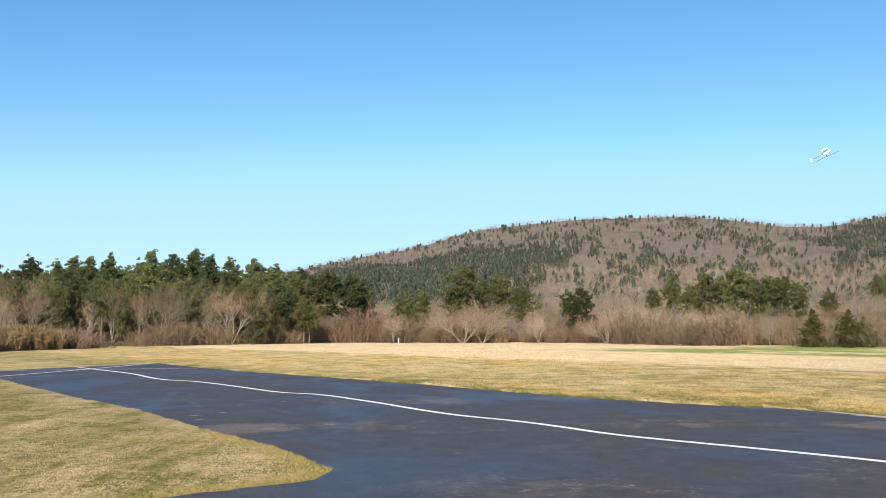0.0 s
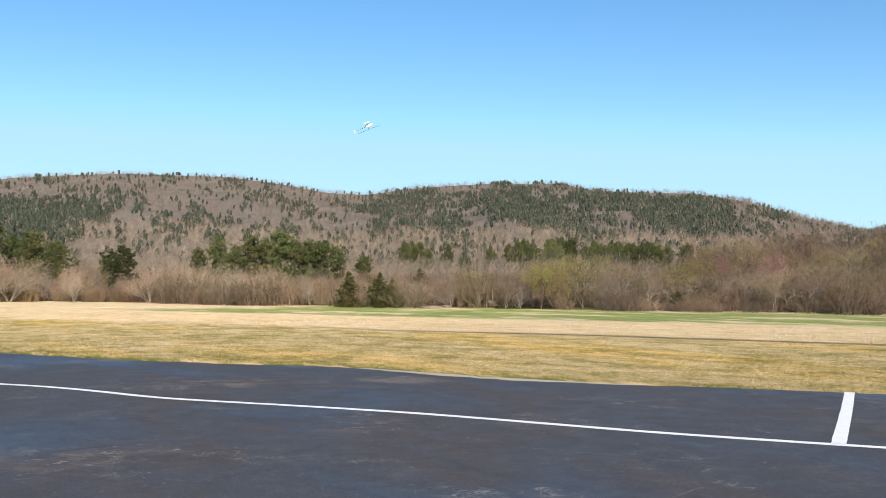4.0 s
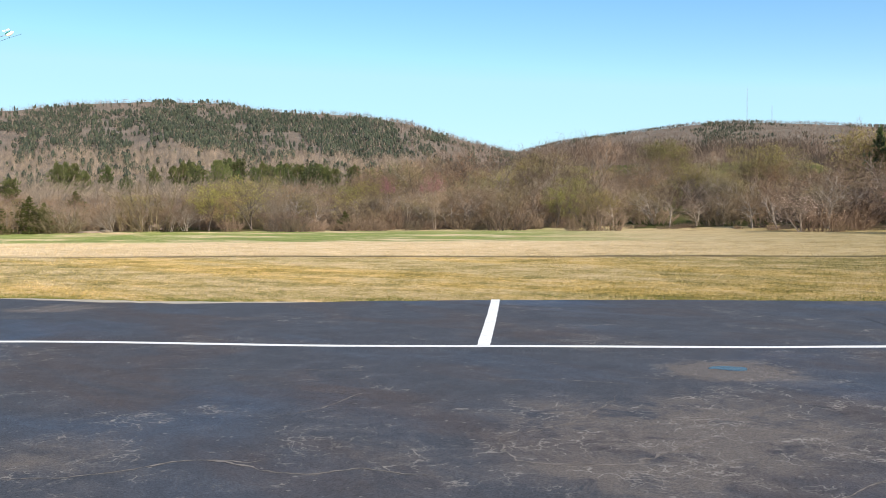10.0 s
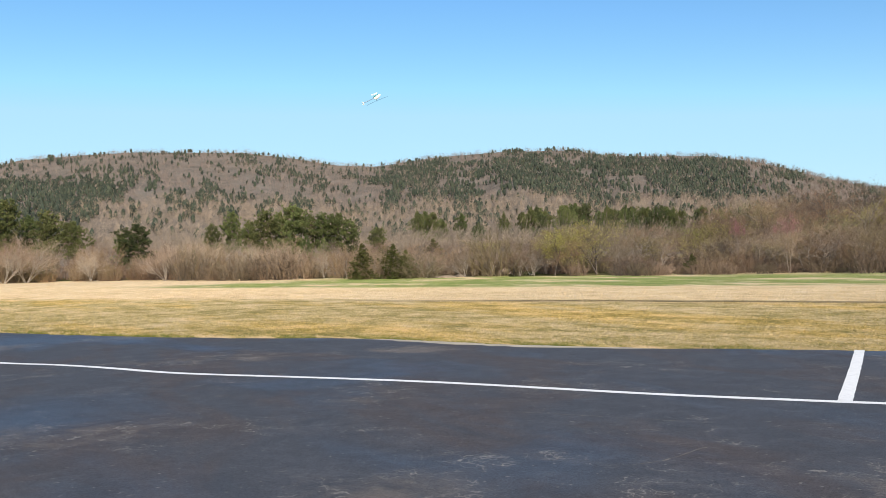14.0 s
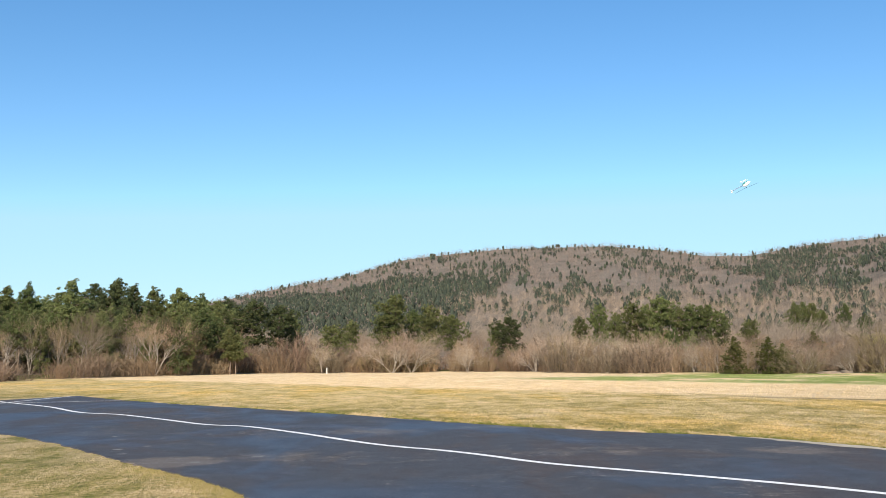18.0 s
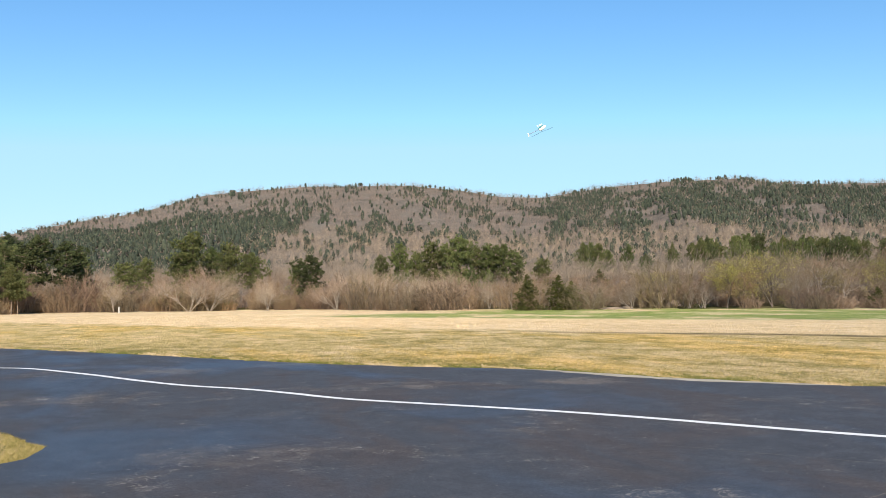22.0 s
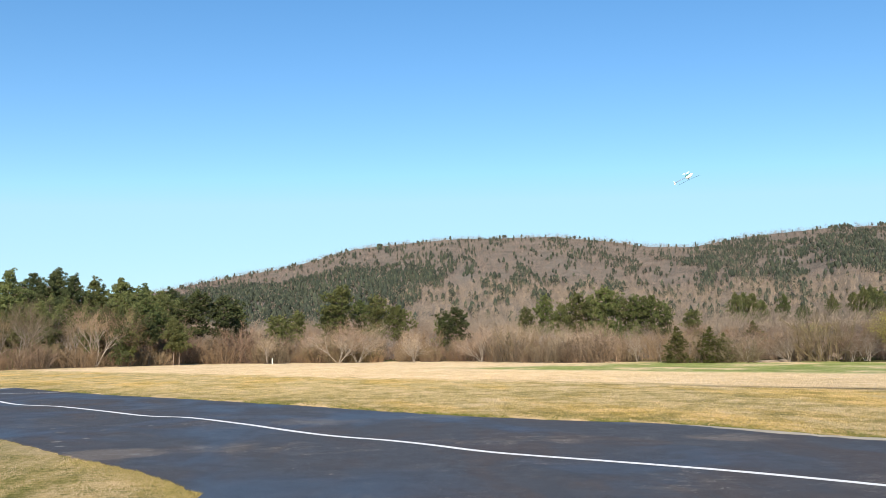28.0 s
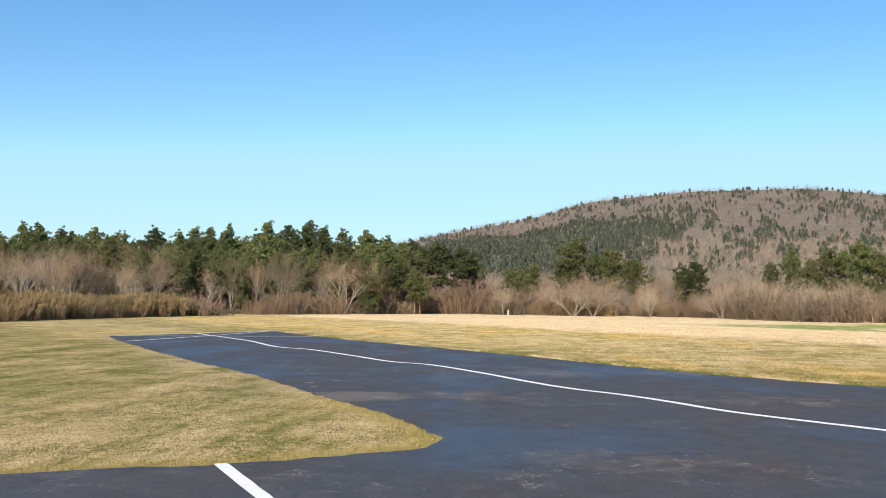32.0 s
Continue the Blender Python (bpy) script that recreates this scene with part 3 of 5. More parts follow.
def sheet(name, outline, z, thick, mat, parent=None):
    bm = bmesh.new()
    top = bm.faces.new([bm.verts.new((x, y, z)) for x, y in outline])
    if top.normal.z < 0 or top.calc_area() == 0:
        top.normal_flip()
    bm.normal_update()
    if top.normal.z < 0:
        top.normal_flip()
    if thick:
        lower = bmesh.ops.extrude_face_region(bm, geom=[top])
        for v in (e for e in lower["geom"] if isinstance(e, bmesh.types.BMVert)):
            v.co.z -= thick
        bmesh.ops.recalc_face_normals(bm, faces=bm.faces)
    bmesh.ops.triangulate(bm, faces=bm.faces)
    me = bpy.data.meshes.new(name)
    bm.to_mesh(me)
    bm.free()
    me.materials.append(mat)
    ob = new(name, me)
    ob.parent = parent
    return ob


runway = tagged(sheet("runway", OUTLINE, SLAB, 0.12, asphalt_mat), "sealed black asphalt runway and apron, worn and cracked", "runway", kind="structure")


def ribbon(name, pts, width, z, mat, seed=0, wobble=0.0, label="", category="", taper=0.0):
    """A flat band along a smooth line of points."""
    pts = [Vector((x, y, 0)) for x, y in pts]
    dense = []
    for i in range(len(pts) - 1):
        p0, p1, p2, p3 = pts[max(i - 1, 0)], pts[i], pts[i + 1], pts[min(i + 2, len(pts) - 1)]
        k = max(2, int((p2 - p1).length / 0.25))
        for j in range(k):
            t = j / k
            dense.append(0.5 * ((2 * p1) + (p2 - p0) * t + (2 * p0 - 5 * p1 + 4 * p2 - p3) * t * t + (3 * p1 - p0 - 3 * p2 + p3) * t ** 3))
    dense.append(pts[-1])
    rng, vs = np.random.default_rng(seed), []
    for i, q in enumerate(dense):
        d = (dense[min(i + 1, len(dense) - 1)] - dense[max(i - 1, 0)]).normalized()
        side = Vector((d.y, -d.x, 0))
        thin = max(0.03, math.sin(math.pi * i / (len(dense) - 1))) ** taper
        a, c = (width / 2 * thin * (1 + wobble * rng.normal()) for _ in range(2))
        vs += [q + side * a, q - side * c]
    v = np.array([(q.x, q.y, z) for q in vs])
    k = np.arange(len(dense) - 1) * 2
    f = np.stack([k, k + 2, k + 3, k + 1], 1)
    me = mesh_of(name, v, f, [mat])
    return tagged(new(name, me), label, category, kind="structure")


PAINT = SLAB + 0.004
ribbon("centre_line", [(14.4, 1.05), (13.0, 2.7), (11.64, 4.3), (10.82, 5.15), (9.95, 6.2), (9.11, 7.24), (8.25, 8.24), (7.38, 9.3), (6.55, 10.5), (5.64, 11.82), (4.55, 13.12), (3.26, 14.5), (2.6, 15.3), (1.92, 16.5), (1.23, 17.55), (0.4, 18.5), (-0.4, 19.8), (-1.65, 22.2), (-3.1, 24.6), (-4.3, 25.6), (-5.9, 28.1), (-7.8, 30.9), (-9.45, 32.5), (-11.7, 36.6), (-14.1, 40.1), (-16.5, 43.6)], 0.168, PAINT, paint_mat, 1, 0.05, "white painted centre line, slightly wavy", "painted line")
ribbon("cross_bar", [(8.7, 7.82), (11.1, 9.8), (13.5, 11.8)], 0.16, PAINT, paint_mat, 2, 0.03, "broad white painted bar across half the runway", "painted line")
ribbon("end_cross_line", [(-15.75, 34.5), (-15.0, 40.2), (-14.3, 47.6)], 0.14, PAINT, paint_mat, 3, 0.05, "white painted line at the runway's end", "painted line")
ribbon("end_cross_line", [(-18.2, 39.3), (-14.6, 40.5), (-10.5, 41.7)], 0.14, PAINT + 0.004, paint_mat, 4, 0.05, "white painted line at the runway's end", "painted line")
ribbon("apron_line", [(-3.25, 9.33), (-2.4, 7.9), (-1.5, 6.4)], 0.14, PAINT, paint_mat, 5, 0.04, "white painted line on the apron beside the grass", "painted line")


def blot(name, x, y, rx, ry, turn, z, mat, seed, label, category, kind="structure"):
    """A flat patch of uneven outline."""
    rng = np.random.default_rng(seed)
    ph = rng.uniform(0, 6.28, 5)
    out = []
    for i in range(48):
        a = i / 48 * 2 * math.pi
        r = 1 + sum(0.16 / (k + 1) * math.sin((k + 2) * a + ph[k]) for k in range(5)) + rng.normal() * 0.03
        u, w = rx * r * math.cos(a), ry * r * math.sin(a)
        c, s = math.cos(radians(turn)), math.sin(radians(turn))
        out.append((x + u * c - w * s, y + u * s + w * c))
    return tagged(sheet(name, out, z, 0, mat), label, category, kind=kind)


blot("puddle", 9.08, 4.78, 0.185, 0.15, -40, SLAB + 0.003, water_mat, 1, "small shallow rain puddle on the worn asphalt", "puddle")
ribbon("sandy_edge", [(11.0, 14.0), (10.3, 14.75), (9.68, 15.52), (8.98, 16.42), (8.38, 17.55), (7.8, 18.95), (7.3, 19.6)], 0.42, SLAB + 0.004, sand_mat, 6, 0.3, "pale sand washed along the runway's edge", "sand", 0.8)

for i, (x, y, rx) in enumerate([(-5.61, 21.87, 0.07), (-5.22, 20.93, 0.1), (-4.73, 18.7, 0.1), (-4.43, 17.78, 0.07), (-4.34, 19.32, 0.08), (-4.43, 21.26, 0.07), (-2.85, 16.15, 0.09), (-1.96, 16.91, 0.1), (-3.63, 22.23, 0.05)]):
    blot("bare_patch", x, y, rx, 0.09, 20, SLAB + 0.003, chip_mat, 80 + i, "small pale chip worn through the sealed asphalt", "bare patch")

CRACKS = [
    [(6.95, 6.31), (6.99, 6.17), (7.30, 5.81), (7.52, 5.44), (7.62, 5.07), (7.75, 4.74)],
    [(7.92, 5.27), (8.17, 4.91), (8.45, 4.56)],
    [(5.10, 4.46), (5.23, 4.52), (5.48, 4.47), (5.75, 4.44), (6.08, 4.47), (6.87, 4.69), (7.10, 4.82)],
    [(5.10, 4.46), (4.91, 4.26), (4.77, 4.00), (4.86, 3.78), (5.07, 3.52), (5.23, 3.39), (5.53, 3.41), (5.85, 3.42), (6.05, 3.41), (6.21, 3.32)],
    [(5.23, 3.39), (5.13, 3.21), (4.90, 3.00)],
    [(6.56, 4.08), (6.63, 3.74), (6.65, 3.35), (6.71, 3.06), (6.95, 2.70), (6.89, 2.46), (6.77, 2.17)],
]
MORE_CRACKS = [
    [(5.25, 2.11), (5.53, 2.13), (5.79, 2.10), (6.09, 2.05), (6.29, 2.01)],
    [(2.22, 6.09), (2.52, 5.84), (2.86, 5.69), (3.22, 5.65), (3.38, 5.56), (3.48, 5.30), (3.48, 5.05), (3.61, 4.75), (3.95, 4.61), (4.05, 4.32), (4.19, 4.04)],
    [(3.38, 5.56), (3.55, 5.28), (3.81, 5.25)],
    [(4.62, 6.30), (4.94, 6.30), (5.66, 6.57)],
    [(4.99, 9.35), (5.37, 8.93), (5.84, 8.36), (6.27, 7.79), (6.47, 7.49)],
]
for i, pts in enumerate(CRACKS + MORE_CRACKS):
    q = ragged(pts, 0.09, 0.012, 20 + i)
    ribbon("crack", q, 0.013 if i not in (3, 7) else 0.023, SLAB + 0.001 + 0.0007 * (i % 4), seal_mat, 30 + i, 0.7, "pale dusty crack winding across worn asphalt", "crack", 0.4)
ribbon("joint", [(14.66, 5.52), (13.78, 4.79), (13.17, 4.30)], 0.03, SLAB + 0.0012, tar_mat, 60, 0.2, "dark tar-filled joint across the runway", "crack")

# ---- trees: one of each form, then copies ----
NOMINAL = 10.0


def grow(rng, rods_out, twigs_out, p, d, length, radius, level, top, spread, lift):
    steps = 4 if level == 0 else 3 if level == 1 else 2
    for i in range(steps):
        d = (d + Vector(rng.normal(size=3)) * (0.07 + 0.06 * level) + Vector((0, 0, lift * (1 + 0.5 * level)))).normalized()
        q = p + d * (length / steps)
        r2 = radius * (0.84 if level == 0 else 0.76)
        if level >= top - 1:
            twigs_out.append((*p, *q, max(radius * 1.9, 0.03 if level < top else 0.024)))
        else:
            rods_out.append((*p, *q, radius, r2))
        p, radius = q, r2
        if level < top and (i > 0 or level > 0):
            for _ in range((2, 2, 2, 2)[level]):
                side = Vector(rng.normal(size=3))
                side = (side - d * side.dot(d)).normalized()
                nd = (d * math.cos(spread) + side * math.sin(spread)).normalized()
                share = rng.uniform(0.42, 0.7) if level == 0 else rng.uniform(0.5, 0.8)
                grow(rng, rods_out, twigs_out, p, nd, length * share, radius * 0.68, level + 1, top, spread * rng.uniform(0.8, 1.15), lift)


def tops_of(twigs):
    t = np.asarray(twigs)
    return t[:, 3:6]


def fitted(*arrays):
    """Scale all to the nominal height, standing on z = 0."""
    h = np.percentile(np.concatenate([a[:, 2] for a in arrays if len(a)]), 99.8)
    for a in arrays:
        a *= NOMINAL / h


def bare_tree(name, seed, label, category, twigs=twig_mat, trunk=bark_mat, spread=0.62, lift=0.07, leaves=None, leaf_n=0, leaf_size=0.12, stems=1, bole=6.4, leaf_low=0.0, splay=0.12, fuzz=1900, girth=0.19):
    rng, rr, tw = np.random.default_rng(seed), [], []
    for _ in range(stems):
        lean = Vector((rng.normal() * splay * stems ** 0.5, rng.normal() * splay * stems ** 0.5, 1)).normalized()
        grow(rng, rr, tw, Vector((rng.normal() * 0.12 * (stems > 1), rng.normal() * 0.12 * (stems > 1), -0.15)), lean, bole, girth / stems ** 0.4, 0, 4, spread, lift)
    t = np.asarray(tw)
    pick = t[rng.integers(0, len(t), fuzz)]
    d = pick[:, 3:6] - pick[:, :3]
    d = d / (np.linalg.norm(d, axis=1, keepdims=True) + 1e-9) + rng.normal(size=(fuzz, 3)) * 0.55 + [0, 0, 0.15]
    d *= rng.uniform(0.3, 0.75, (fuzz, 1)) / np.linalg.norm(d, axis=1, keepdims=True)
    low = pick[:, :3] + (pick[:, 3:6] - pick[:, :3]) * rng.uniform(0.2, 1, (fuzz, 1))
    fine_twigs = np.concatenate([low, low + d, np.full((fuzz, 1), 0.026)], 1)
    v1, f1 = rods(rr, 4)
    v2, f2 = slivers(np.concatenate([t, fine_twigs]))
    root = tagged(new(name), label, category)
    extra = []
    if leaf_n:
        ends = tops_of(tw)
        ends = ends[(ends[:, 2] >= leaf_low * ends[:, 2].max()) & (ends[:, 2] <= np.percentile(ends[:, 2], 97))]
        pick = ends[rng.integers(0, len(ends), leaf_n)] + rng.normal(size=(leaf_n, 3)) * 0.2
        v3, f3 = soup(flakes(rng, pick, leaf_size))
        extra = [v3]
    fitted(v1, v2, *extra)
    part("trunk", mesh_of("trunk", v1, f1, [trunk], True), root)
    tagged(part("branchwork", mesh_of("branchwork", v2, f2, [twigs]), root), kind="stuff")
    if leaf_n:
        part("crown", mesh_of("crown", v3, f3, [leaves]), root)
    return root


def tufts(rng, centres, radius, each, size):
    """Rounded tufts of needles: flakes laid like shingles round each centre, ragged at the edge."""
    c, k = np.asarray(centres, float), len(centres)
    u = rng.normal(size=(k, each, 3)) + [0, 0, 0.25]
    u /= np.linalg.norm(u, axis=2, keepdims=True)
    r = np.broadcast_to(np.asarray(radius, float), (k,))[:, None, None]
    at = (c[:, None] + u * r * rng.uniform(0.35, 1.25, (k, each, 1)) * [1, 1, 0.85]).reshape(-1, 3)
    u = u.reshape(-1, 3) + rng.normal(size=(k * each, 3)) * 0.45
    t1 = np.cross(u, rng.normal(size=u.shape))
    t1 /= np.linalg.norm(t1, axis=1, keepdims=True) + 1e-9
    t2 = np.cross(u, t1)
    t2 /= np.linalg.norm(t2, axis=1, keepdims=True) + 1e-9
    s = size * rng.uniform(0.7, 1.3, (len(u), 1))
    corner = []
    for a, far in ((0.0, 2.2), (2.4, 0.75), (3.9, 0.75)):
        corner.append(at + (t1 * math.cos(a) + t2 * math.sin(a)) * s * far + u * s * rng.normal(size=(len(u), 1)) * 0.25)
    return np.stack(corner, 1)


def pine_tree(name, seed, label, category, low=0.4, wide=2.3, mat=needle_mat, shape="round", limbs=44):
    """A trunk with whorls of limbs that carry tufts of needles along their outer part; low: where the crown begins."""
    rng = np.random.default_rng(seed)
    rr, p, cl, n = [], Vector((0, 0, -0.15)), [], 10
    bend = Vector((rng.normal() * 0.2, rng.normal() * 0.2, 0))
    spine = [p]
    for i in range(n):
        q = Vector((bend.x * math.sin(i * 0.6) * 0.6, bend.y * math.cos(i * 0.5) * 0.6, (i + 1) / n * NOMINAL * 0.97))
        rr.append((*p, *q, 0.16 * (1 - i / n) + 0.025, 0.16 * (1 - (i + 1) / n) + 0.025))
        p = q
        spine.append(p)
    lean_side = rng.uniform(0, 6.283)
    for i in range(limbs):
        t = (i + rng.uniform(0, 1)) / limbs
        z = (low + (0.95 - low) * t) * NOMINAL * 0.97
        k = min(z / (NOMINAL * 0.97) * n, n - 0.001)
        base = spine[int(k)].lerp(spine[int(k) + 1], k - int(k))
        if shape == "bushy":
            prof = math.sqrt(max(0.05, 1 - ((t - 0.45) / 0.6) ** 2))
        elif shape == "round":
            prof = max(0.1, 1 - (max(t - 0.2, 0) / 0.84) ** 1.65) * (0.6 + 0.4 * min(1.0, t / 0.2))
        else:
            prof = (1.02 - t) ** 0.85
        a = i * 2.4 + rng.normal() * 0.4
        r = wide * prof * rng.uniform(0.55, 1.12) * (1 + 0.18 * math.cos(a - lean_side))
        tip = base + Vector((r * math.cos(a), r * math.sin(a), r * rng.uniform(0.1, 0.45) * (0.6 + 0.5 * t) - 0.25 * r * (t < 0.25)))
        rr.append((*base, *tip, 0.045, 0.015))
        m = max(3, int(r / 0.15))
        along = rng.uniform(0.3 if r > 0.8 else 0.1, 1.05, (m, 1))
        c = np.array(base) + (np.array(tip) - np.array(base)) * along + np.clip(rng.normal(size=(m, 3)), -1.5, 1.5) * [0.2 + 0.1 * r, 0.2 + 0.1 * r, 0.26]
        cl.append(tufts(rng, c, rng.uniform(0.15, 0.29, m) * (1.0 if r > 0.5 else 0.85), 30, 0.082))
    c = np.array(spine[-1]) + rng.normal(size=(12, 3)) * [0.22, 0.22, 0.3] - [0, 0, 0.35]
    cl.append(tufts(rng, c, rng.uniform(0.14, 0.24, 12), 30, 0.08))
    v1, f1 = rods(rr, 5)
    v2, f2 = soup(np.concatenate(cl))
    fitted(v1, v2)
    root = tagged(new(name), label, category)
    part("trunk", mesh_of("trunk", v1, f1, [pine_bark_mat], True), root)
    part("crown", mesh_of("crown", v2, f2, [mat]), root)
    return root


def shrub(name, seed, label, category, mat, wide=0.75, stems=60, tips=None, dense=1):
    """A thicket of thin stems from the ground with fine twigs; ten metres high as built, and scaled down."""
    rng, st, tw, ends = np.random.default_rng(seed), [], [], []
    flare, sway = (0.35, 0.18) if dense == 1 else (0.08, 0.06)
    for _ in range(stems):
        a, out = rng.uniform(0, 6.283), math.sqrt(rng.uniform()) * wide
        foot = Vector((math.cos(a) * out * 5.0, math.sin(a) * out * 5.0, -0.1))
        d = Vector((math.cos(a) * out * flare + rng.normal() * sway, math.sin(a) * out * flare + rng.normal() * sway, 1)).normalized()
        ln = rng.uniform(5.0, 10.0) * math.sqrt(max(0.12, 1 - (out / wide / 1.12) ** 2))
        p = foot
        for i in range(4):
            d = (d + Vector(rng.normal(size=3)) * min(0.16, sway * 1.2)).normalized()
            q = p + d * ln / 4
            st.append((*p, *q, 0.06 - i * 0.012, 0.048 - i * 0.012))
            for _ in range((5 + 4 * i) * dense):
                b = p.lerp(q, rng.uniform())
                e = (d + Vector(rng.normal(size=3)) * (0.6 if dense == 1 else 0.42)).normalized() * (rng.uniform(0.6, 1.8) if dense == 1 else rng.uniform(0.4, 1.2))
                tw.append((*b, *(b + e), 0.06 if dense == 1 else 0.055))
            p = q
        ends.append(p)
    v1, f1 = rods(st, 3)
    v2, f2 = slivers(tw)
    extra = []
    if tips:
        c = np.array([tuple(ends[int(rng.integers(len(ends)))]) for _ in range(3800)]) + rng.normal(size=(3800, 3)) * 0.7
        v3, f3 = soup(flakes(rng, c, 0.07, 1.6))
        extra = [v3]
    fitted(v1, v2, *extra)
    root = tagged(new(name), label, category)
    v2, f2 = joined([(v1, f1), (v2, f2)])
    tagged(part("branchwork", mesh_of("branchwork", v2, f2, [mat]), root), kind="stuff")
    if tips:
        part("crown", mesh_of("crown", v3, f3, [tips]), root)
    return root


PINE = [pine_tree("pine_tree", 100 + i, "tall green pine with an uneven open crown", "pine", 0.28 + 0.08 * (i % 3), 2.7 + 0.3 * (i % 3), limbs=60) for i in range(6)]
PINE_LOW = [pine_tree("pine_tree", 120 + i, "broad dark green pine with low limbs", "pine", 0.08, 2.9 + 0.3 * i, limbs=46) for i in range(3)]
sunny_needle_mat = foliage("sunlit_pine_needles", (0.082, 0.106, 0.042), (0.133, 0.162, 0.062), (0.2, 0.225, 0.088), 0.34, 0.75, 0.5, 0.8)
BUSHY = [pine_tree("pine_tree", 150 + i, "full rounded dark green pine at the field's edge", "pine", 0.36, 2.3 + 0.3 * (i % 2), sunny_needle_mat, "bushy", 46) for i in range(4)]
CEDAR = [pine_tree("cedar_tree", 140 + i, "small dense olive-green cedar at the field's edge", "cedar", 0.04, 3.5, cedar_mat, "cone", 64) for i in range(2)]
BARE = [bare_tree("bare_tree", 200 + i, "leafless grey-brown tree with fine upright twigs", "bare tree", trunk=limb_mat, spread=0.42 + 0.07 * (i % 3), stems=1 + i % 3, fuzz=700) for i in range(6)]
dark_twig_mat = foliage("warm_twigs", (0.12, 0.085, 0.063), (0.195, 0.143, 0.106), (0.29, 0.222, 0.168), 0.0)
UPRIGHT = []
# Darker twig copy: shade among and under the trees put into its colour.
shade_twig_mat = foliage("shade_dark_twigs", (0.088, 0.066, 0.051), (0.145, 0.111, 0.086), (0.22, 0.172, 0.134), 0.0)
BROAD = [bare_tree("broad_bare_tree", 230 + i, "leafless spreading tree with a rounded crown of dense twigs", "bare tree", (dark_twig_mat, twig_mat, shade_twig_mat)[i % 3], spread=0.78, lift=0.015, stems=1 + i % 2, bole=4.6, trunk=limb_mat, fuzz=1100) for i in range(6)]
UPRIGHT += [bare_tree("bare_tree", 210 + i, "leafless tree with pale curving limbs among the pines", "bare tree", (shade_twig_mat, twig_mat, twig_mat)[i % 3], limb_mat, spread=0.46 + 0.08 * (i % 3), lift=0.05, stems=1 + i % 4, bole=5.6, fuzz=350) for i in range(6)]
pale_twig_mat = foliage("pale_twigs", (0.19, 0.15, 0.115), (0.275, 0.224, 0.175), (0.39, 0.325, 0.26), 0.0)
pale_bark_mat = plain("pale_bark", (0.19, 0.157, 0.13), (0.36, 0.3, 0.25), 3.0)
PALE = [bare_tree("pale_bare_tree", 220 + i, "leafless tree with pale grey limbs and twigs", "bare tree", spread=0.68, lift=0.03, bole=5.0, stems=1 + i, trunk=pale_bark_mat, twigs=pale_twig_mat) for i in range(3)]
mauve_twig_mat = foliage("mauve_brown_twigs", (0.1, 0.074, 0.061), (0.154, 0.116, 0.095), (0.222, 0.173, 0.144), 0.0)
olive_twig_mat = foliage("olive_brown_twigs", (0.104, 0.09, 0.047), (0.164, 0.143, 0.075), (0.235, 0.204, 0.113), 0.0)
ROUND = [bare_tree("round_tree", 250 + i, "small leafless tree with a soft rounded crown of fine twigs", "bare tree", (mauve_twig_mat, olive_twig_mat, twig_mat, rust_twig_mat)[i % 4], limb_mat, spread=0.85, lift=0.0, bole=4.2, stems=2 + i % 3, splay=0.16, fuzz=950, girth=0.28) for i in range(6)]
# Trees for the back rows, darkened by colour as if shaded by others.
SHADED_ROUND = [bare_tree("round_tree", 256 + i, "leafless rounded tree behind others, shade put into its twig colour", "bare tree", shade_twig_mat, dark_bark_mat, spread=0.85, lift=0.0, bole=4.2, stems=2 + i, splay=0.16, fuzz=2600) for i in range(2)]
white_limb_mat = plain("whitish_limbs", (0.27, 0.225, 0.18), (0.46, 0.4, 0.33), 3.0)
stem_twig_mat = foliage("greyish_twigs", (0.168, 0.128, 0.088), (0.253, 0.196, 0.136), (0.363, 0.289, 0.205), 0.0)
POLE = [bare_tree("slender_tree", 290 + i, "tall slender leafless tree with pale upright stems", "bare tree", stem_twig_mat, white_limb_mat, spread=0.33 + 0.05 * i, lift=0.09, bole=7.2, stems=1 + i, splay=0.11, fuzz=60, girth=0.23) for i in range(5)]
FAN = [bare_tree("fan_shaped_tree", 296 + i, "many-stemmed leafless tree fanning from its base, pale limbs", "bare tree", pale_twig_mat, white_limb_mat, spread=0.5, lift=0.02, bole=5.4, stems=5 + i, splay=0.2, fuzz=1200) for i in range(3)]
RUST = [bare_tree("rusty_tree", 240 + i, "leafless tree with rusty red-brown buds", "bare tree", rust_twig_mat, dark_bark_mat, spread=0.75, lift=0.02, bole=4.8, stems=1 + i, leaves=rust_bud_mat, leaf_n=2600, leaf_size=0.085) for i in range(2)]
BUD = [bare_tree("budding_tree", 260 + i, "tree coming into pale yellow-green leaf", "budding tree", twig_mat, dark_bark_mat, spread=0.75, lift=0.02, bole=4.8, stems=1 + i, leaves=bud_mat, leaf_n=7500, leaf_size=0.095) for i in range(3)]
PINK = [bare_tree("redbud_tree", 280, "small tree covered in magenta-pink blossom", "blossom tree", spread=0.8, lift=0.02, bole=4.4, stems=2, leaves=pink_mat, leaf_n=1500, leaf_size=0.17, leaf_low=0.6)]
WHITE = [bare_tree("blossoming_tree", 284, "small tree with sparse white blossom", "blossom tree", spread=0.7, lift=0.03, bole=4.6, stems=3, leaves=white_mat, leaf_n=900, leaf_size=0.16)]
SHRUB = [shrub("shrub", 300 + i, "leafless reddish-brown twiggy shrub at the field's edge", "shrub", rust_twig_mat, 0.9) for i in range(3)]
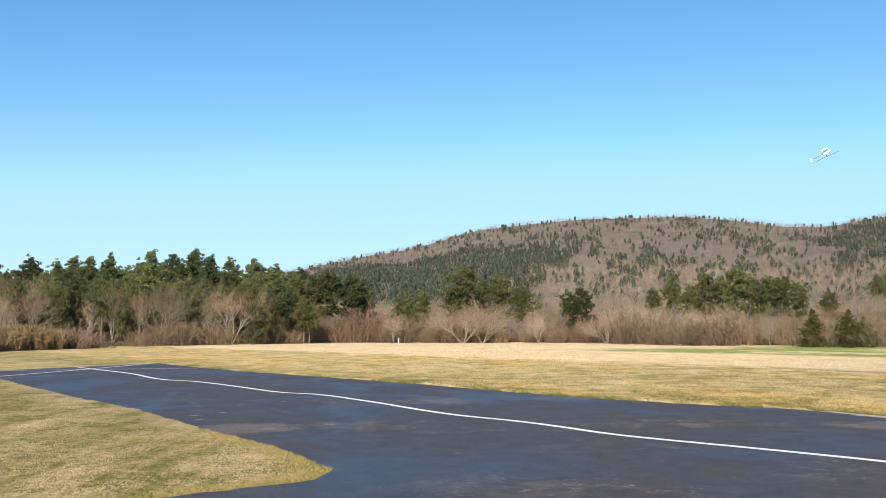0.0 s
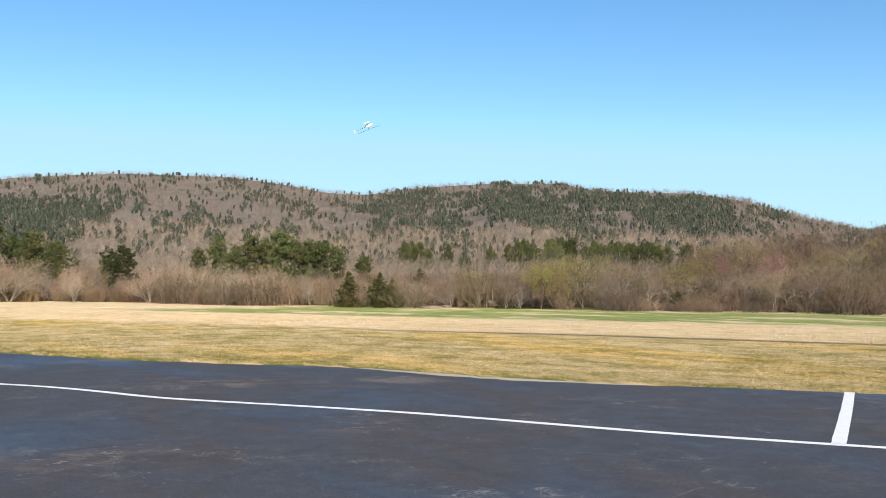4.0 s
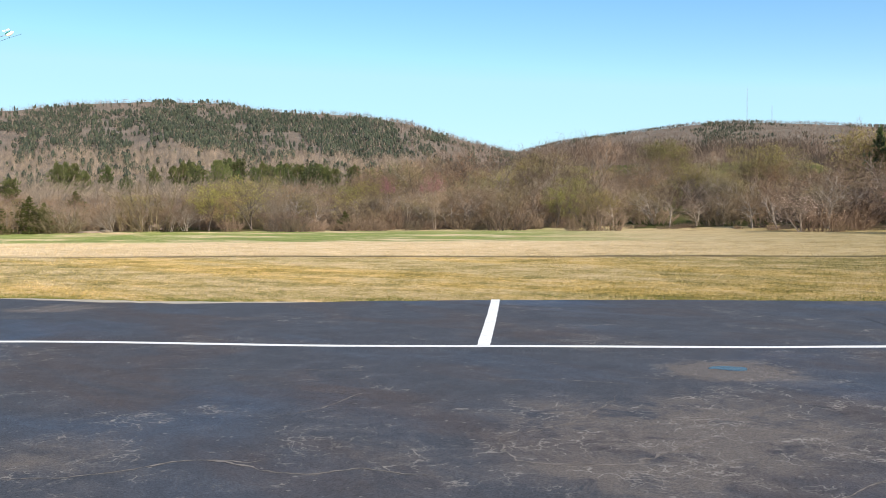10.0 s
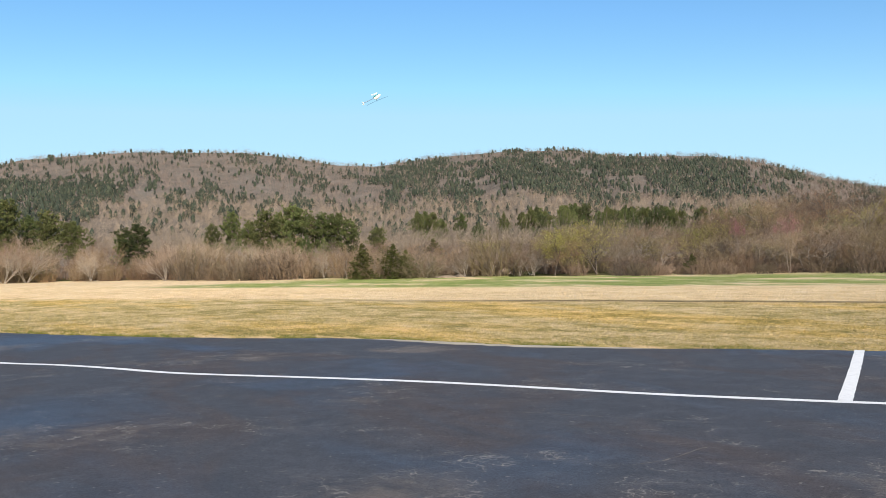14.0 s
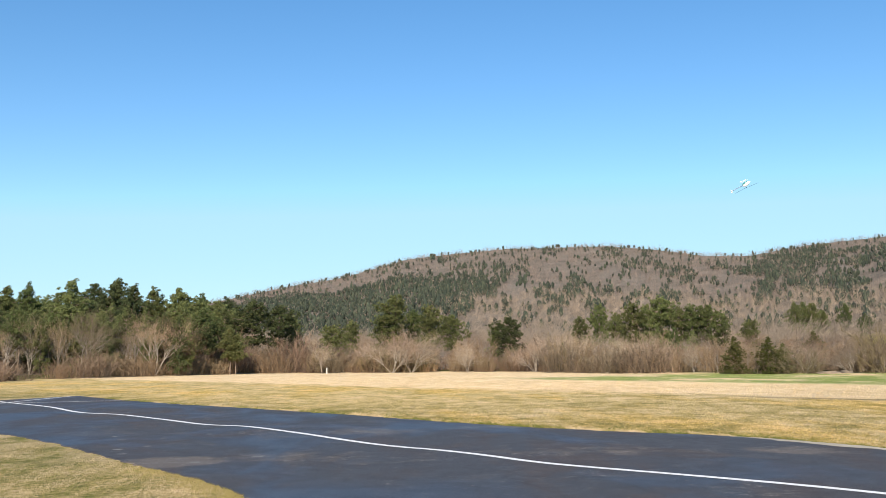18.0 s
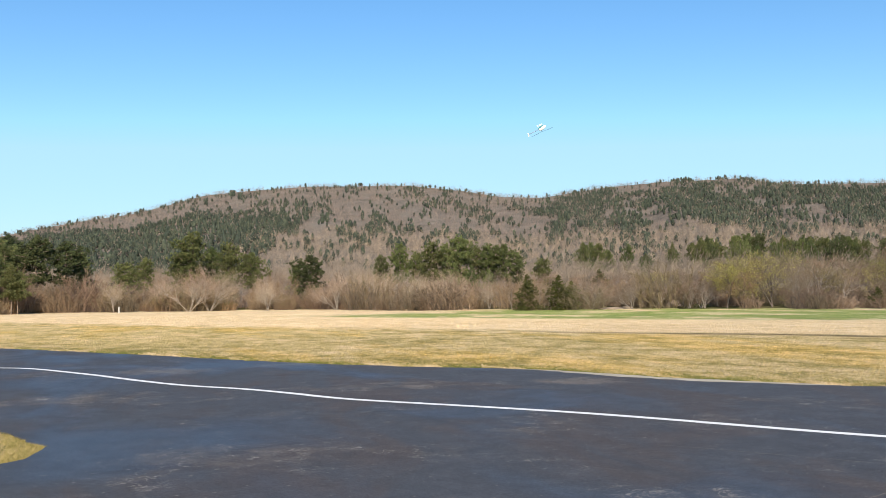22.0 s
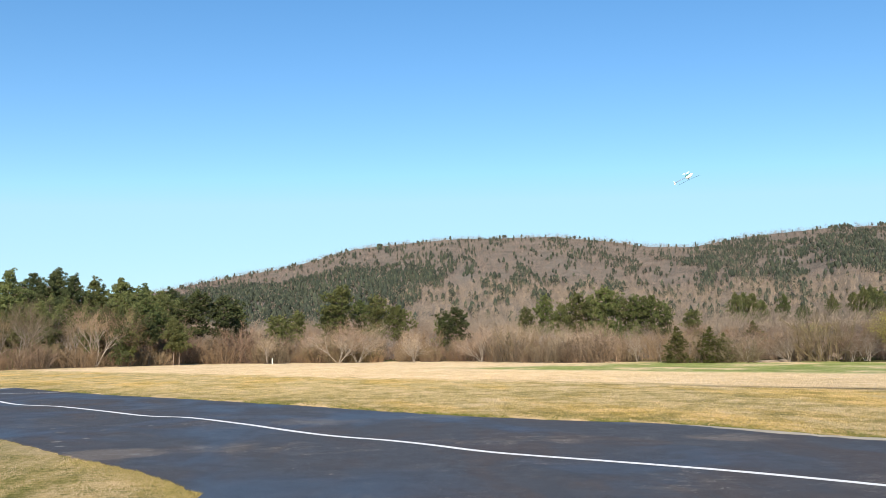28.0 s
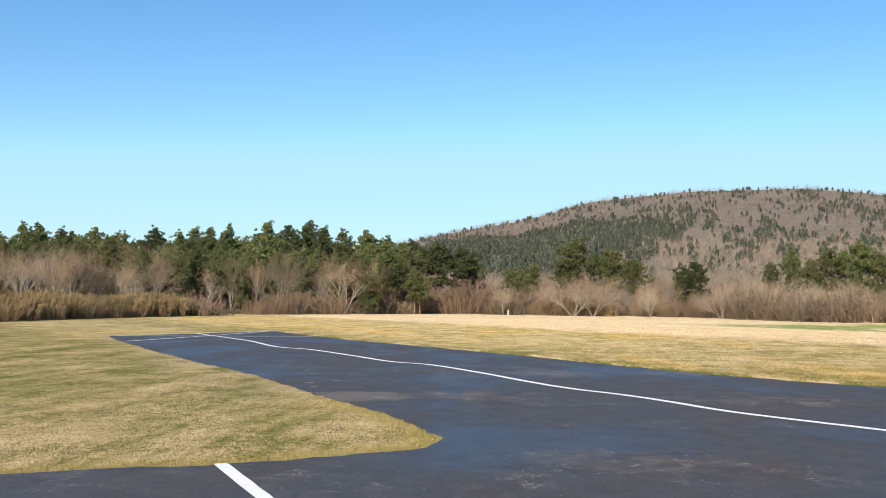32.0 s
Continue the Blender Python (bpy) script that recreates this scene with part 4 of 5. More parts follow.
GREY_SHRUB = [shrub("grey_shrub", 310 + i, "leafless grey-brown twiggy shrub at the field's edge", "shrub", twig_mat, 0.9) for i in range(3)]
# Undergrowth with dark twigs that paint the shade below the trees.
SHADED_SHRUB = [shrub("bush", 330 + i, "leafless undergrowth, its twigs coloured dark for shade", "shrub", shade_twig_mat, 0.95, 70) for i in range(2)]
WILLOW = [shrub("willow_shrub", 320 + i, "dense ochre-brown willow shrub in a hedge", "shrub", willow_mat, 0.95, 110, willow_tip_mat, 4) for i in range(3)]
FIRST = {}


def plant(forms, az, d, height, rng, fat=1.0, group="", label=""):
    """A tree or shrub of one of the forms at a bearing and distance; the first of a form is the form itself."""
    fresh = [f for f in forms if f.name not in FIRST]
    ob = fresh[0] if fresh else forms[int(rng.integers(len(forms)))]
    at = polar(az, d, float(land(az, d)) - 0.05)
    s = height / NOMINAL
    m = Matrix.Translation(at) @ Matrix.Rotation(rng.uniform(0, 6.283), 4, "Z") @ Matrix.Diagonal((s * fat, s * fat, s, 1))
    if ob.name in FIRST:
        ob = copy_thing(ob, m @ Matrix.Diagonal((*[1 / k for k in ob.scale], 1)))
    else:
        FIRST[ob.name] = ob
        ob.matrix_basis = m
    return tagged(ob, label, group=group)


def tall(az, d, el):
    """Height of a thing at that bearing and distance whose top stands at an elevation of el degrees."""
    return 1.65 + d * math.tan(radians(el)) - float(land(az, d))


rng = np.random.default_rng(11)
# pines along the western wood, by bearing and height of the top
WEST = [(-44.5, 3.3), (-42.3, 3.4), (-39.7, 3.35), (-37.6, 3.5), (-35.8, 3.74), (-34.6, 3.6), (-33.3, 4.06), (-31.5, 3.7), (-30.1, 4.04), (-29.2, 3.98), (-28.1, 3.76), (-26.3, 3.88), (-25.1, 3.64), (-23.1, 3.98), (-21.8, 3.79), (-21.0, 4.04), (-20.1, 4.06), (-18.9, 4.29), (-16.9, 4.49), (-15.6, 4.3), (-14.4, 4.61), (-13.6, 4.27), (-12.5, 4.16), (-11.1, 4.12), (-9.8, 3.79), (-8.9, 3.4)]
for az, el in WEST:
    d = 138 + rng.uniform(-6, 14)
    plant(PINE, az, d, tall(az, d, el), rng, rng.uniform(0.95, 1.25), "pines of the western wood")
for az in np.arange(-46, -8, 0.42):
    az = az + rng.normal() * 0.25
    d = 158 + rng.uniform(0, 24)
    plant(PINE if rng.uniform() < 0.5 else PINE_LOW, az, d, tall(az, d, rng.uniform(2.8, 3.7)), rng, rng.uniform(0.95, 1.25), "pines of the western wood")
for az, d, el, fat in [(-18.3, 112, 2.4, 0.6), (-12.9, 120, 3.0, 0.6), (-10.3, 122, 2.2, 0.7), (-21.5, 112, 1.9, 0.6), (-15.9, 118, 2.6, 0.5), (-27.2, 112, 1.3, 0.7), (-36.2, 106, 2.6, 0.8), (-34.5, 106, 2.0, 0.7)]:
    plant(PINE_LOW, az, d, tall(az, d, el), rng, fat, "pines of the western wood")
for az in np.arange(-46, -8, 0.75):
    az = az + rng.normal() * 0.35
    d = 130 + rng.uniform(-14, 12)
    plant(PINE if rng.uniform() < 0.6 else PINE_LOW, az, d, tall(az, d, rng.uniform(2.3, 3.45)), rng, rng.uniform(0.8, 1.15), "pines of the western wood")
for az in np.arange(-21, -10, 1.3):
    az = az + rng.normal() * 0.6
    d = 117 + rng.uniform(-4, 5)
    plant(PINE, az, d, tall(az, d, rng.uniform(1.9, 3.2)), rng, rng.uniform(0.75, 1.05), "pines of the western wood")
for az in np.arange(-23, -7.5, 0.75):
    az = az + rng.normal() * 0.35
    d = 113 + rng.uniform(0, 10)
    plant(PINE if rng.uniform() < 0.65 else PINE_LOW, az, d, tall(az, d, rng.uniform(1.5, 3.1)), rng, rng.uniform(0.7, 1.05), "pines of the western wood")
# the broad pines in the middle of the wood's edge
for az, d, el, fat in [(-6.9, 133, 3.5, 1.15), (-5.4, 134, 3.2, 1.05), (-4.6, 140, 2.6, 0.9), (-2.2, 128, 2.05, 1.2), (-1.2, 142, 2.3, 0.9), (0.7, 140, 2.6, 0.95), (8.1, 126, 2.4, 1.2), (7.3, 128, 1.9, 0.7), (12.2, 160, 2.4, 0.8)]:
    plant(BUSHY, az, d, tall(az, d, el), rng, fat, "pines at the field's edge")
for az, d, el, fat in [(1.3, 137, 3.75, 0.85), (2.5, 141, 2.9, 0.75), (3.4, 135, 3.2, 0.9), (4.7, 133, 2.6, 0.95), (13.4, 138, 3.1, 0.8), (14.3, 145, 2.6, 0.85), (15.2, 139, 3.2, 0.95), (16.1, 143, 3.05, 0.85), (16.9, 136, 3.5, 1.05), (17.9, 142, 2.9, 0.75), (18.6, 140, 3.0, 0.9), (19.5, 137, 2.95, 1.0), (20.3, 142, 2.4, 0.7), (21.7, 150, 2.1, 1.0)]:
    plant(BUSHY, az, d, tall(az, d, el), rng, fat, "pines at the field's edge")
for az, d, el, fat in [(17.6, 130, 1.7, 0.8), (18.6, 128, 1.5, 0.9), (16.6, 133, 1.9, 0.8)]:
    plant(PINE_LOW, az, d, tall(az, d, el), rng, fat, "pines at the field's edge")
for az, d, el, fat in [(20.8, 95, 1.12, 1.35), (22.7, 95, 1.05, 1.5), (23.4, 97, 0.7, 1.5), (25.0, 150, 1.35, 1.6), (11.2, 113, 0.9, 0.9), (40.0, 93, 0.15, 1.7), (51.6, 118, 3.1, 0.75)]:
    plant(CEDAR, az, d, tall(az, d, el), rng, fat, "cedars at the field's edge")
for az, d, el, fat in [(70.1, 108, 4.5, 0.6), (71.3, 106, 4.95, 0.65), (72.8, 108, 4.75, 0.7), (74.5, 106, 4.6, 0.8)]:
    plant(PINE, az, d, tall(az, d, el), rng, fat, "pines at the eastern edge", "dark pine rising above bare trees on the slope")
# farther pines over the bare woods
for az, d, el in [(24.3, 380, 3.2), (25.2, 400, 3.0), (26.4, 390, 2.95), (27.8, 300, 2.47), (29.5, 410, 2.8), (30.5, 400, 2.9), (31.6, 380, 3.1), (32.6, 390, 3.2), (33.5, 400, 3.15), (34.5, 380, 3.2), (35.5, 390, 3.15), (36.6, 400, 3.1), (37.8, 390, 3.05), (39.0, 400, 3.0), (40.2, 400, 2.9), (41.4, 400, 2.95)]:
    for k in range(int(rng.integers(2, 6))):
        a2 = az + rng.normal() * 0.5
        d2 = d + rng.uniform(-60, 40)
        plant(PINE if k % 2 else BUSHY, a2, d2, max(4.0, tall(a2, d2, el * rng.uniform(0.82, 1.02))), rng, rng.uniform(0.6, 1.0), "pines across the valley")

# leafless trees along the wood's edge, in rows
canopy = table([(-46, 2.4), (-33, 2.6), (-20, 3.1), (-14, 2.8), (-10, 2.3), (-5, 1.7), (0, 1.9), (5, 2.0), (9, 1.7), (12, 1.9), (14, 1.6), (20, 1.5), (24, 1.35), (28, 1.3), (31, 1.6), (33, 2.2), (36, 2.35), (40, 2.3), (42, 2.9), (44, 3.4), (46, 3.9), (49, 3.7), (50.5, 3.6), (52, 4.1), (55, 4.0), (57.5, 3.5), (60, 3.0), (64, 3.2), (67, 3.6), (69, 4.1), (78, 4.8)])
for row, (back, share, step) in enumerate([(4, 0.6, 1.3), (13, 0.85, 1.1), (28, 1.0, 1.0), (48, 1.0, 1.3), (78, 1.05, 1.6)]):
    for az in np.concatenate([np.arange(-46, -10, step * 1.1), np.arange(-10, 34 if row > 3 else 28, step), np.arange(28, 28 if row > 3 else 42, step * 1.4), np.arange(42, 42 if row > 3 else 52, step), np.arange(52, 52 if row > 3 else 78, step * 1.1)]):
        az = az + rng.normal() * 0.3
        west = az < -10
        d = max(float(edge_of_field(az)), 108 if west else 0) + back + rng.uniform(-3, 5)
        much = (0.5 + 0.5 * share) * rng.uniform(0.7, 1.2) if west else share * (rng.uniform(0.66, 1.04) if az < 40 else rng.uniform(0.55, 1.05))
        h = tall(az, d, float(canopy(az)) * much)
        if h < 1.8 or (-19 < az < -9 and rng.uniform() < 0.25) or (az < -33.4 and rng.uniform() < 0.6) or (59.6 < az < 61.4 and rng.uniform() < 0.3):
            continue
        u = rng.uniform()
        if west:
            forms = UPRIGHT if u < 0.4 else POLE if u < 0.86 else BARE if u < 0.93 else RUST
        elif az < 28:
            forms = PALE if u < 0.34 else RUST if u < 0.42 else BROAD if u < 0.56 else BARE
        elif az < 40:
            forms = BUD if u < 0.24 else RUST if u < 0.4 else UPRIGHT if u < 0.52 else BROAD if u < 0.75 else ROUND
        else:
            forms = BUD if u < (0.12 if az < 50 else 0.38 if az < 60 else 0.22) else RUST if u < 0.42 else UPRIGHT if u < 0.52 else SHADED_ROUND if u < 0.82 else ROUND
        if az > 40 and row < 2:
            forms = ROUND if u < 0.62 else RUST if u < 0.74 else BUD if u < (0.8 if az < 50 or az > 56 else 0.9) else BROAD
        plant(forms, az, d, min(h, 15), rng, rng.uniform(0.9, 1.35), "bare trees round the field")
for az, d, el, forms in [(71.7, 73, 1.95, PINK), (72.5, 73, 1.9, PINK), (66.1, 78, 1.45, WHITE), (61.2, 150, 3.65, WHITE), (29.2, 99, 0.3, WHITE), (59.3, 150, 4.05, BUD), (58.6, 150, 4.35, BUD), (68.9, 130, 4.7, BUD), (34.6, 96, 2.5, BUD), (32.2, 94, 1.95, BUD), (1.2, 117, 1.95, FAN), (2.3, 118, 1.75, FAN), (11.9, 111, 1.35, FAN), (5.6, 116, 1.1, FAN), (-2.9, 118, 1.3, PALE), (9.6, 113, 1.2, FAN), (14.3, 106, 1.15, FAN), (15.9, 104, 1.0, FAN), (18.6, 101, 0.9, FAN), (24.6, 96, 0.8, FAN), (26.9, 95, 0.55, FAN), (30.8, 96, 1.0, FAN), (31.0, 95, 0.9, BROAD), (52.1, 130, 4.62, BROAD), (54.5, 135, 4.7, BARE), (55.3, 133, 4.5, BROAD), (49.0, 111, 4.1, BROAD), (63.8, 117, 4.0, BUD), (47.0, 108, 4.0, RUST), (29.8, 97, 0.6, RUST), (-11.5, 116, 2.7, RUST), (-12.2, 117, 2.0, RUST)]:
    plant(forms, az, d, tall(az, d, el), rng, 1.1, "trees standing out at the field's edge")

plant(PINK, 45.3, 91, tall(45.3, 91, 2.75), rng, 0.42, "trees standing out at the field's edge")
plant(PINK, 42.6, 95, tall(42.6, 95, 2.6), rng, 0.3, "trees standing out at the field's edge")

# slender pale stems in front of the western pines
for az in np.arange(-46, -9, 0.62):
    az2 = az + rng.normal() * 0.4
    if -38.5 < az2 < -33.4 or -12 < az2:
        continue
    for k in range(2 if -33 < az2 < -20 and rng.uniform() < 0.55 else 1):
        d = 111 + rng.uniform(0, 12)
        plant(POLE, az2 + 0.3 * k, d, tall(az2, d, rng.uniform(1.9, 3.2) if az2 < -18.5 else rng.uniform(1.7, 3.0)), rng, rng.uniform(0.7, 1.1), "slender trees of the western wood")

# rounded bushes at the foot of the woods
for az in np.arange(-9, 30, 1.15):
    az2 = az + rng.normal() * 0.2
    if abs(az2 - 20.8) < 0.7 or abs(az2 - 22.9) < 0.8 or 24.6 < az2 < 28.6:
        continue
    d = float(edge_of_field(az2)) + rng.uniform(1.0, 6.0)
    u = rng.uniform()
    plant(SHRUB if u < 0.62 else GREY_SHRUB, az2, d, rng.uniform(1.5, 5.2), rng, rng.uniform(0.85, 1.3), "rounded bushes at the foot of the woods")

# olive-brown willows among the brush
for az, tall_by in [(-10.3, 2.3), (-9.4, 2.0), (-8.4, 1.7), (-0.6, 1.8), (0.3, 2.3), (2.7, 2.2), (3.3, 1.8), (6.6, 1.9), (12.6, 2.0)]:
    plant(WILLOW, az, float(edge_of_field(az)) + 0.5, tall_by, rng, 1.35, "willows at the foot of the woods", "rounded olive-brown willow shrub at the field's edge")

# brush in front of the woods
for az in np.arange(-21, 78, 0.55):
    az = az + rng.normal() * 0.15
    d = float(edge_of_field(az)) + rng.uniform(-2.5, 3.0)
    if abs(az - 20.8) < 0.8 or abs(az - 22.9) < 0.9 or 25.5 < az < 28 or 28.9 < az < 29.8 or 59.2 < az < 61.9 or rng.uniform() < (0.68 if 30 < az < 42 else 0.85 if 54 < az < 67 else 0.6):
        continue
    u = rng.uniform()
    # East of 40 degrees some shrubs carry painted shade at the trees' feet.
    plant(SHADED_SHRUB if az > 40 and u < 0.35 else SHRUB if u < (0.62 if az < 30 else 0.45) else GREY_SHRUB, az, d, rng.uniform(0.8, 2.7) * (1.25 if az < 25 else 1.0), rng, rng.uniform(1.0, 1.6), "shrubs along the field's edge")
for az in np.arange(-12, 78, 1.2):
    az = az + rng.normal() * 0.4
    d = float(edge_of_field(az)) + rng.uniform(5, 16)
    if (58 < az < 63 or 30 < az < 42) and rng.uniform() < 0.85:
        continue
    plant(GREY_SHRUB if rng.uniform() < 0.6 else SHRUB, az, d, rng.uniform(2.2, 3.6), rng, rng.uniform(1.0, 1.4), "shrubs along the field's edge")
for az in np.arange(-46, -11, 0.6):
    az2 = az + rng.normal() * 0.2
    d = max(float(edge_of_field(az2)) + 4, 114) + rng.uniform(0, 14)
    # Mostly shade-coloured bushes, for the dark foot of the western wood.
    plant(SHADED_SHRUB if rng.uniform() < 0.75 else SHRUB, az2, d, rng.uniform(1.4, 3.4), rng, rng.uniform(1.2, 1.8), "undergrowth of the western wood")
for az in np.arange(-46, -19.5, 0.5):
    for back in (0, 2.4):
        az2 = az + rng.normal() * 0.2
        d = float(edge_of_field(az2)) + 1.5 + back + rng.uniform(-0.6, 0.6)
        top = np.interp(az2, [-46, -39.7, -38.6, -37.3, -35.7, -34.0, -33.5, -31.8, -29.2, -27, -26.1, -25, -23.1, -21.8, -20.5, -19.5], [1.7, 1.45, 1.2, 0.87, 0.43, -0.36, -0.28, 0.08, 0.4, 0.28, 0.08, 0.2, 0.38, 0.2, -0.29, -0.6])
        plant(WILLOW, az2, d, max(0.9, tall(az2, d, float(top)) * rng.uniform(0.93, 1.07)), rng, rng.uniform(1.3, 1.7), "willow hedge")

# Low shade-coloured brush, standing in for the shadow line under the eastern trees.
for az in np.arange(36, 78, 0.62):
    az2 = az + rng.normal() * 0.2
    d = float(edge_of_field(az2)) + rng.uniform(0.5, 4.0)
    plant(SHADED_SHRUB, az2, d, rng.uniform(0.5, 1.3) if az2 < 53 else rng.uniform(0.25, 0.6), rng, rng.uniform(1.3, 2.2), "dusky brush along the eastern edge")
for k in range(110):
    az = rng.uniform(41, 78)
    d = float(edge_of_field(az)) + rng.uniform(4, 55)
    if 59.4 < az < 61.6 and rng.uniform() < 0.75:
        continue
    u = rng.uniform()
    plant(GREY_SHRUB if u < 0.4 else SHADED_SHRUB if u < 0.6 else SHRUB, az, d, rng.uniform(1.3, 3.2), rng, rng.uniform(1.2, 1.9), "undergrowth of the eastern slope")

for az in np.arange(24, 46, 0.4):
    az2 = az + rng.normal() * 0.2
    d = float(edge_of_field(az2)) + rng.uniform(7, 24)
    u = rng.uniform()
    plant(SHADED_SHRUB if u < 0.4 else SHRUB if u < 0.7 else GREY_SHRUB, az2, d, rng.uniform(1.2, 2.3), rng, rng.uniform(1.3, 2.0), "undergrowth of the valley's edge")

# woods across the valley and on the hills, too many to count
ICO = bmesh.new()
bmesh.ops.create_icosphere(ICO, subdivisions=1, radius=1.0)
ICO_V, ICO_F = np.array([q.co[:] for q in ICO.verts]), np.array([[q.index for q in g.verts] for g in ICO.faces])
ICO.free()


def far_wood(name, seed, count, az0, az1, d0, d1, keep, mat, h, r, flakes_each, size, up, label, core=0.0):
    """Many small far trees in one mesh: loose sprays of twigs or needles, round a lumpy core where core > 0."""
    rng = np.random.default_rng(seed)
    az = rng.uniform(az0, az1, count)
    d = np.sqrt(rng.uniform(d0 * d0, d1 * d1, count))
    ok = keep(az, d, rng)
    az, d = az[ok], d[ok]
    z = land(az, d)
    base = np.stack([d * np.sin(np.radians(az)), d * np.cos(np.radians(az)), z], 1)
    k = rng.uniform(0.6, 1.2, len(base))
    hh = h * k
    c = np.clip(rng.normal(size=(len(base), flakes_each, 3)) * 0.5, -1, 1)
    c[:, :, :2] *= (r * k)[:, None, None]
    c[:, :, 2] = (c[:, :, 2] * 0.42 + 0.55) * hh[:, None]
    if core:
        c[:, :, :2] *= np.clip(1.3 - c[:, :, 2] / hh[:, None], 0.1, 1.2)[:, :, None]
    pieces = [soup(flakes(rng, (base[:, None, :] + c).reshape(-1, 3), size, up))]
    if core:
        lump = ICO_V[None] * rng.uniform(0.65, 1.25, (len(base), len(ICO_V), 1))
        taper = 1.05 - 0.2 * lump[:, :, 2:3]
        lump = np.concatenate([lump[:, :, :2] * taper * (core * r * k)[:, None, None], (lump[:, :, 2:3] * 0.46 + 0.52) * hh[:, None, None]], 2)
        v = (base[:, None, :] + lump).reshape(-1, 3)
        f = (ICO_F[None] + (np.arange(len(base)) * len(ICO_V))[:, None, None]).reshape(-1, 3)
        pieces.append((v, f))
    v, f = joined(pieces)
    ob = new(name, mesh_of(name, v, f, [mat]))
    return tagged(ob, label, "woods", kind="stuff")


def far_bare(name, seed, count, az0, az1, d0, d1, keep, mat, h, r, twigs_each, width, label, span=(0.5, 0.9), foot=0.45):
    """Far leafless trees in one mesh: twigs fanning up and out from each stem."""
    rng = np.random.default_rng(seed)
    az = rng.uniform(az0, az1, count)
    d = np.sqrt(rng.uniform(d0 * d0, d1 * d1, count))
    ok = keep(az, d, rng)
    az, d = az[ok], d[ok]
    m = len(az)
    base = np.stack([d * np.sin(np.radians(az)), d * np.cos(np.radians(az)), land(az, d)], 1)
    k = rng.uniform(0.6, 1.2, m)
    a = rng.uniform(0, 6.283, (m, twigs_each))
    q = np.sqrt(rng.uniform(0, 1, (m, twigs_each)))
    up = foot + (0.95 - foot) * rng.uniform(0, 1, (m, twigs_each)) * np.sqrt(np.clip(1 - (q * 0.9) ** 2, 0, 1))
    tip = np.stack([np.cos(a) * q * r, np.sin(a) * q * r, up * h], -1) * k[:, None, None]
    near = rng.uniform(*span, a.shape)
    low = tip * np.stack([near, near, near + 0.04], -1)
    tip[:, 0], low[:, 0] = np.stack([0 * k, 0 * k, 0.9 * h * k], 1), 0
    w = np.full(a.shape, width) * k[:, None]
    w[:, 0] *= 1.3
    seg = np.concatenate([low + base[:, None], tip + base[:, None], w[..., None]], -1).reshape(-1, 7)
    v, f = slivers(seg)
    return tagged(new(name, mesh_of(name, v, f, [mat])), label, "woods", kind="stuff")


def noise_at(az, d, scale, seed):
    """Noise that runs long up and down the slopes, as gullies and stands do."""
    return np.array([noise.noise(Vector((a * 21 / scale, c / (4 * scale), seed))) for a, c in zip(az, d)])


def pine_share(az, d):
    """Where pines crowd the slopes: the foot of the western spur and the middle of the eastern one."""
    n1, n2 = noise_at(az, d, 90.0, 3.0), noise_at(az, d, 22.0, 8.0)
    few = np.clip(0.075 + 0.1 * n1 + 0.17 * n2, 0.015, 0.2)
    lean = 0.85 * smooth(az, 8, 1) * smooth(d, 1350, 1150) + 0.42 * smooth(az, 20, 27) * smooth(az, 48, 43) * smooth(d, 800, 950) * smooth(d, 1600, 1400) + 0.12 * smooth(d, 1150, 950) * smooth(az, 24, 18)
    lean = lean - 0.16 * smooth(d, 1250, 1450) * smooth(az, 27, 22) + 0.12 * smooth(az, 50, 54) - 0.25 * smooth(d, 1500, 1590) * smooth(az, 48, 46) - 0.3 * smooth(d, 760, 640)
    return few * smooth(d, 1640, 1560) + 0.75 * smooth(n1 * 0.8 + 0.7 * n2 + lean + 0.3 * pine_belt(az, d), 0.05, 0.75)


def pine_belt(az, d):
    """The belts where pines stand closed: the foot of the western spur and the middle of the eastern hill."""
    d = d + 380 * noise_at(az, d, 55.0, 5.0) + 160 * noise_at(az, d, 16.0, 6.0)
    return np.maximum(smooth(az, 12, 0) * smooth(d, 1330, 980), 0.85 * smooth(az, 22, 29) * smooth(az, 48, 44) * smooth(d, 840, 960) * smooth(d, 1570, 1400))


def seen(az, d):
    return (d > edge_of_field(az) + 60) & (d < np.where(az > 46, 2660, 1640))


far_bare("valley_woods", 41, 9500, -12, 50, 150, 620, lambda az, d, r: seen(az, d) & (d > 165) & (az < 39 + 3 * r.normal(size=len(az))), valley_twig_mat, 8.0, 4.2, 46, 0.105, "leafless brown woods filling the valley", (0.74, 0.95))
far_bare("foothill_woods", 45, 12000, -14, 50, 520, 930, lambda az, d, r: seen(az, d) & (r.uniform(size=len(az)) < smooth(d, 930, 820) * smooth(az, 0, 9)), foothill_twig_mat, 9.0, 4.6, 34, 0.24, "pale leafless woods at the foot of the hills", (0.5, 0.92), 0.25)
far_bare("hillside_woods", 42, 54000, -14, 80, 600, 2700, lambda az, d, r: seen(az, d) & (r.uniform(size=len(az)) < np.where(az < 48, np.maximum(smooth(d, 760, 900), 0.8 * smooth(az, 9, 0)), 1) * (1 - 0.55 * pine_belt(az, d))), far_twig_mat, 10.5, 5.2, 25, 0.4, "leafless brown woods covering the hills", (0.5, 0.9), 0.16)
far_wood("hillside_pines", 43, 170000, -14, 80, 520, 2700, lambda az, d, r: seen(az, d) & (r.uniform(size=len(az)) < pine_share(az, d)), far_pine_mat, 6.8, 2.5, 13, 0.72, 0.2, "dark green pines scattered over the hills", 0.6)
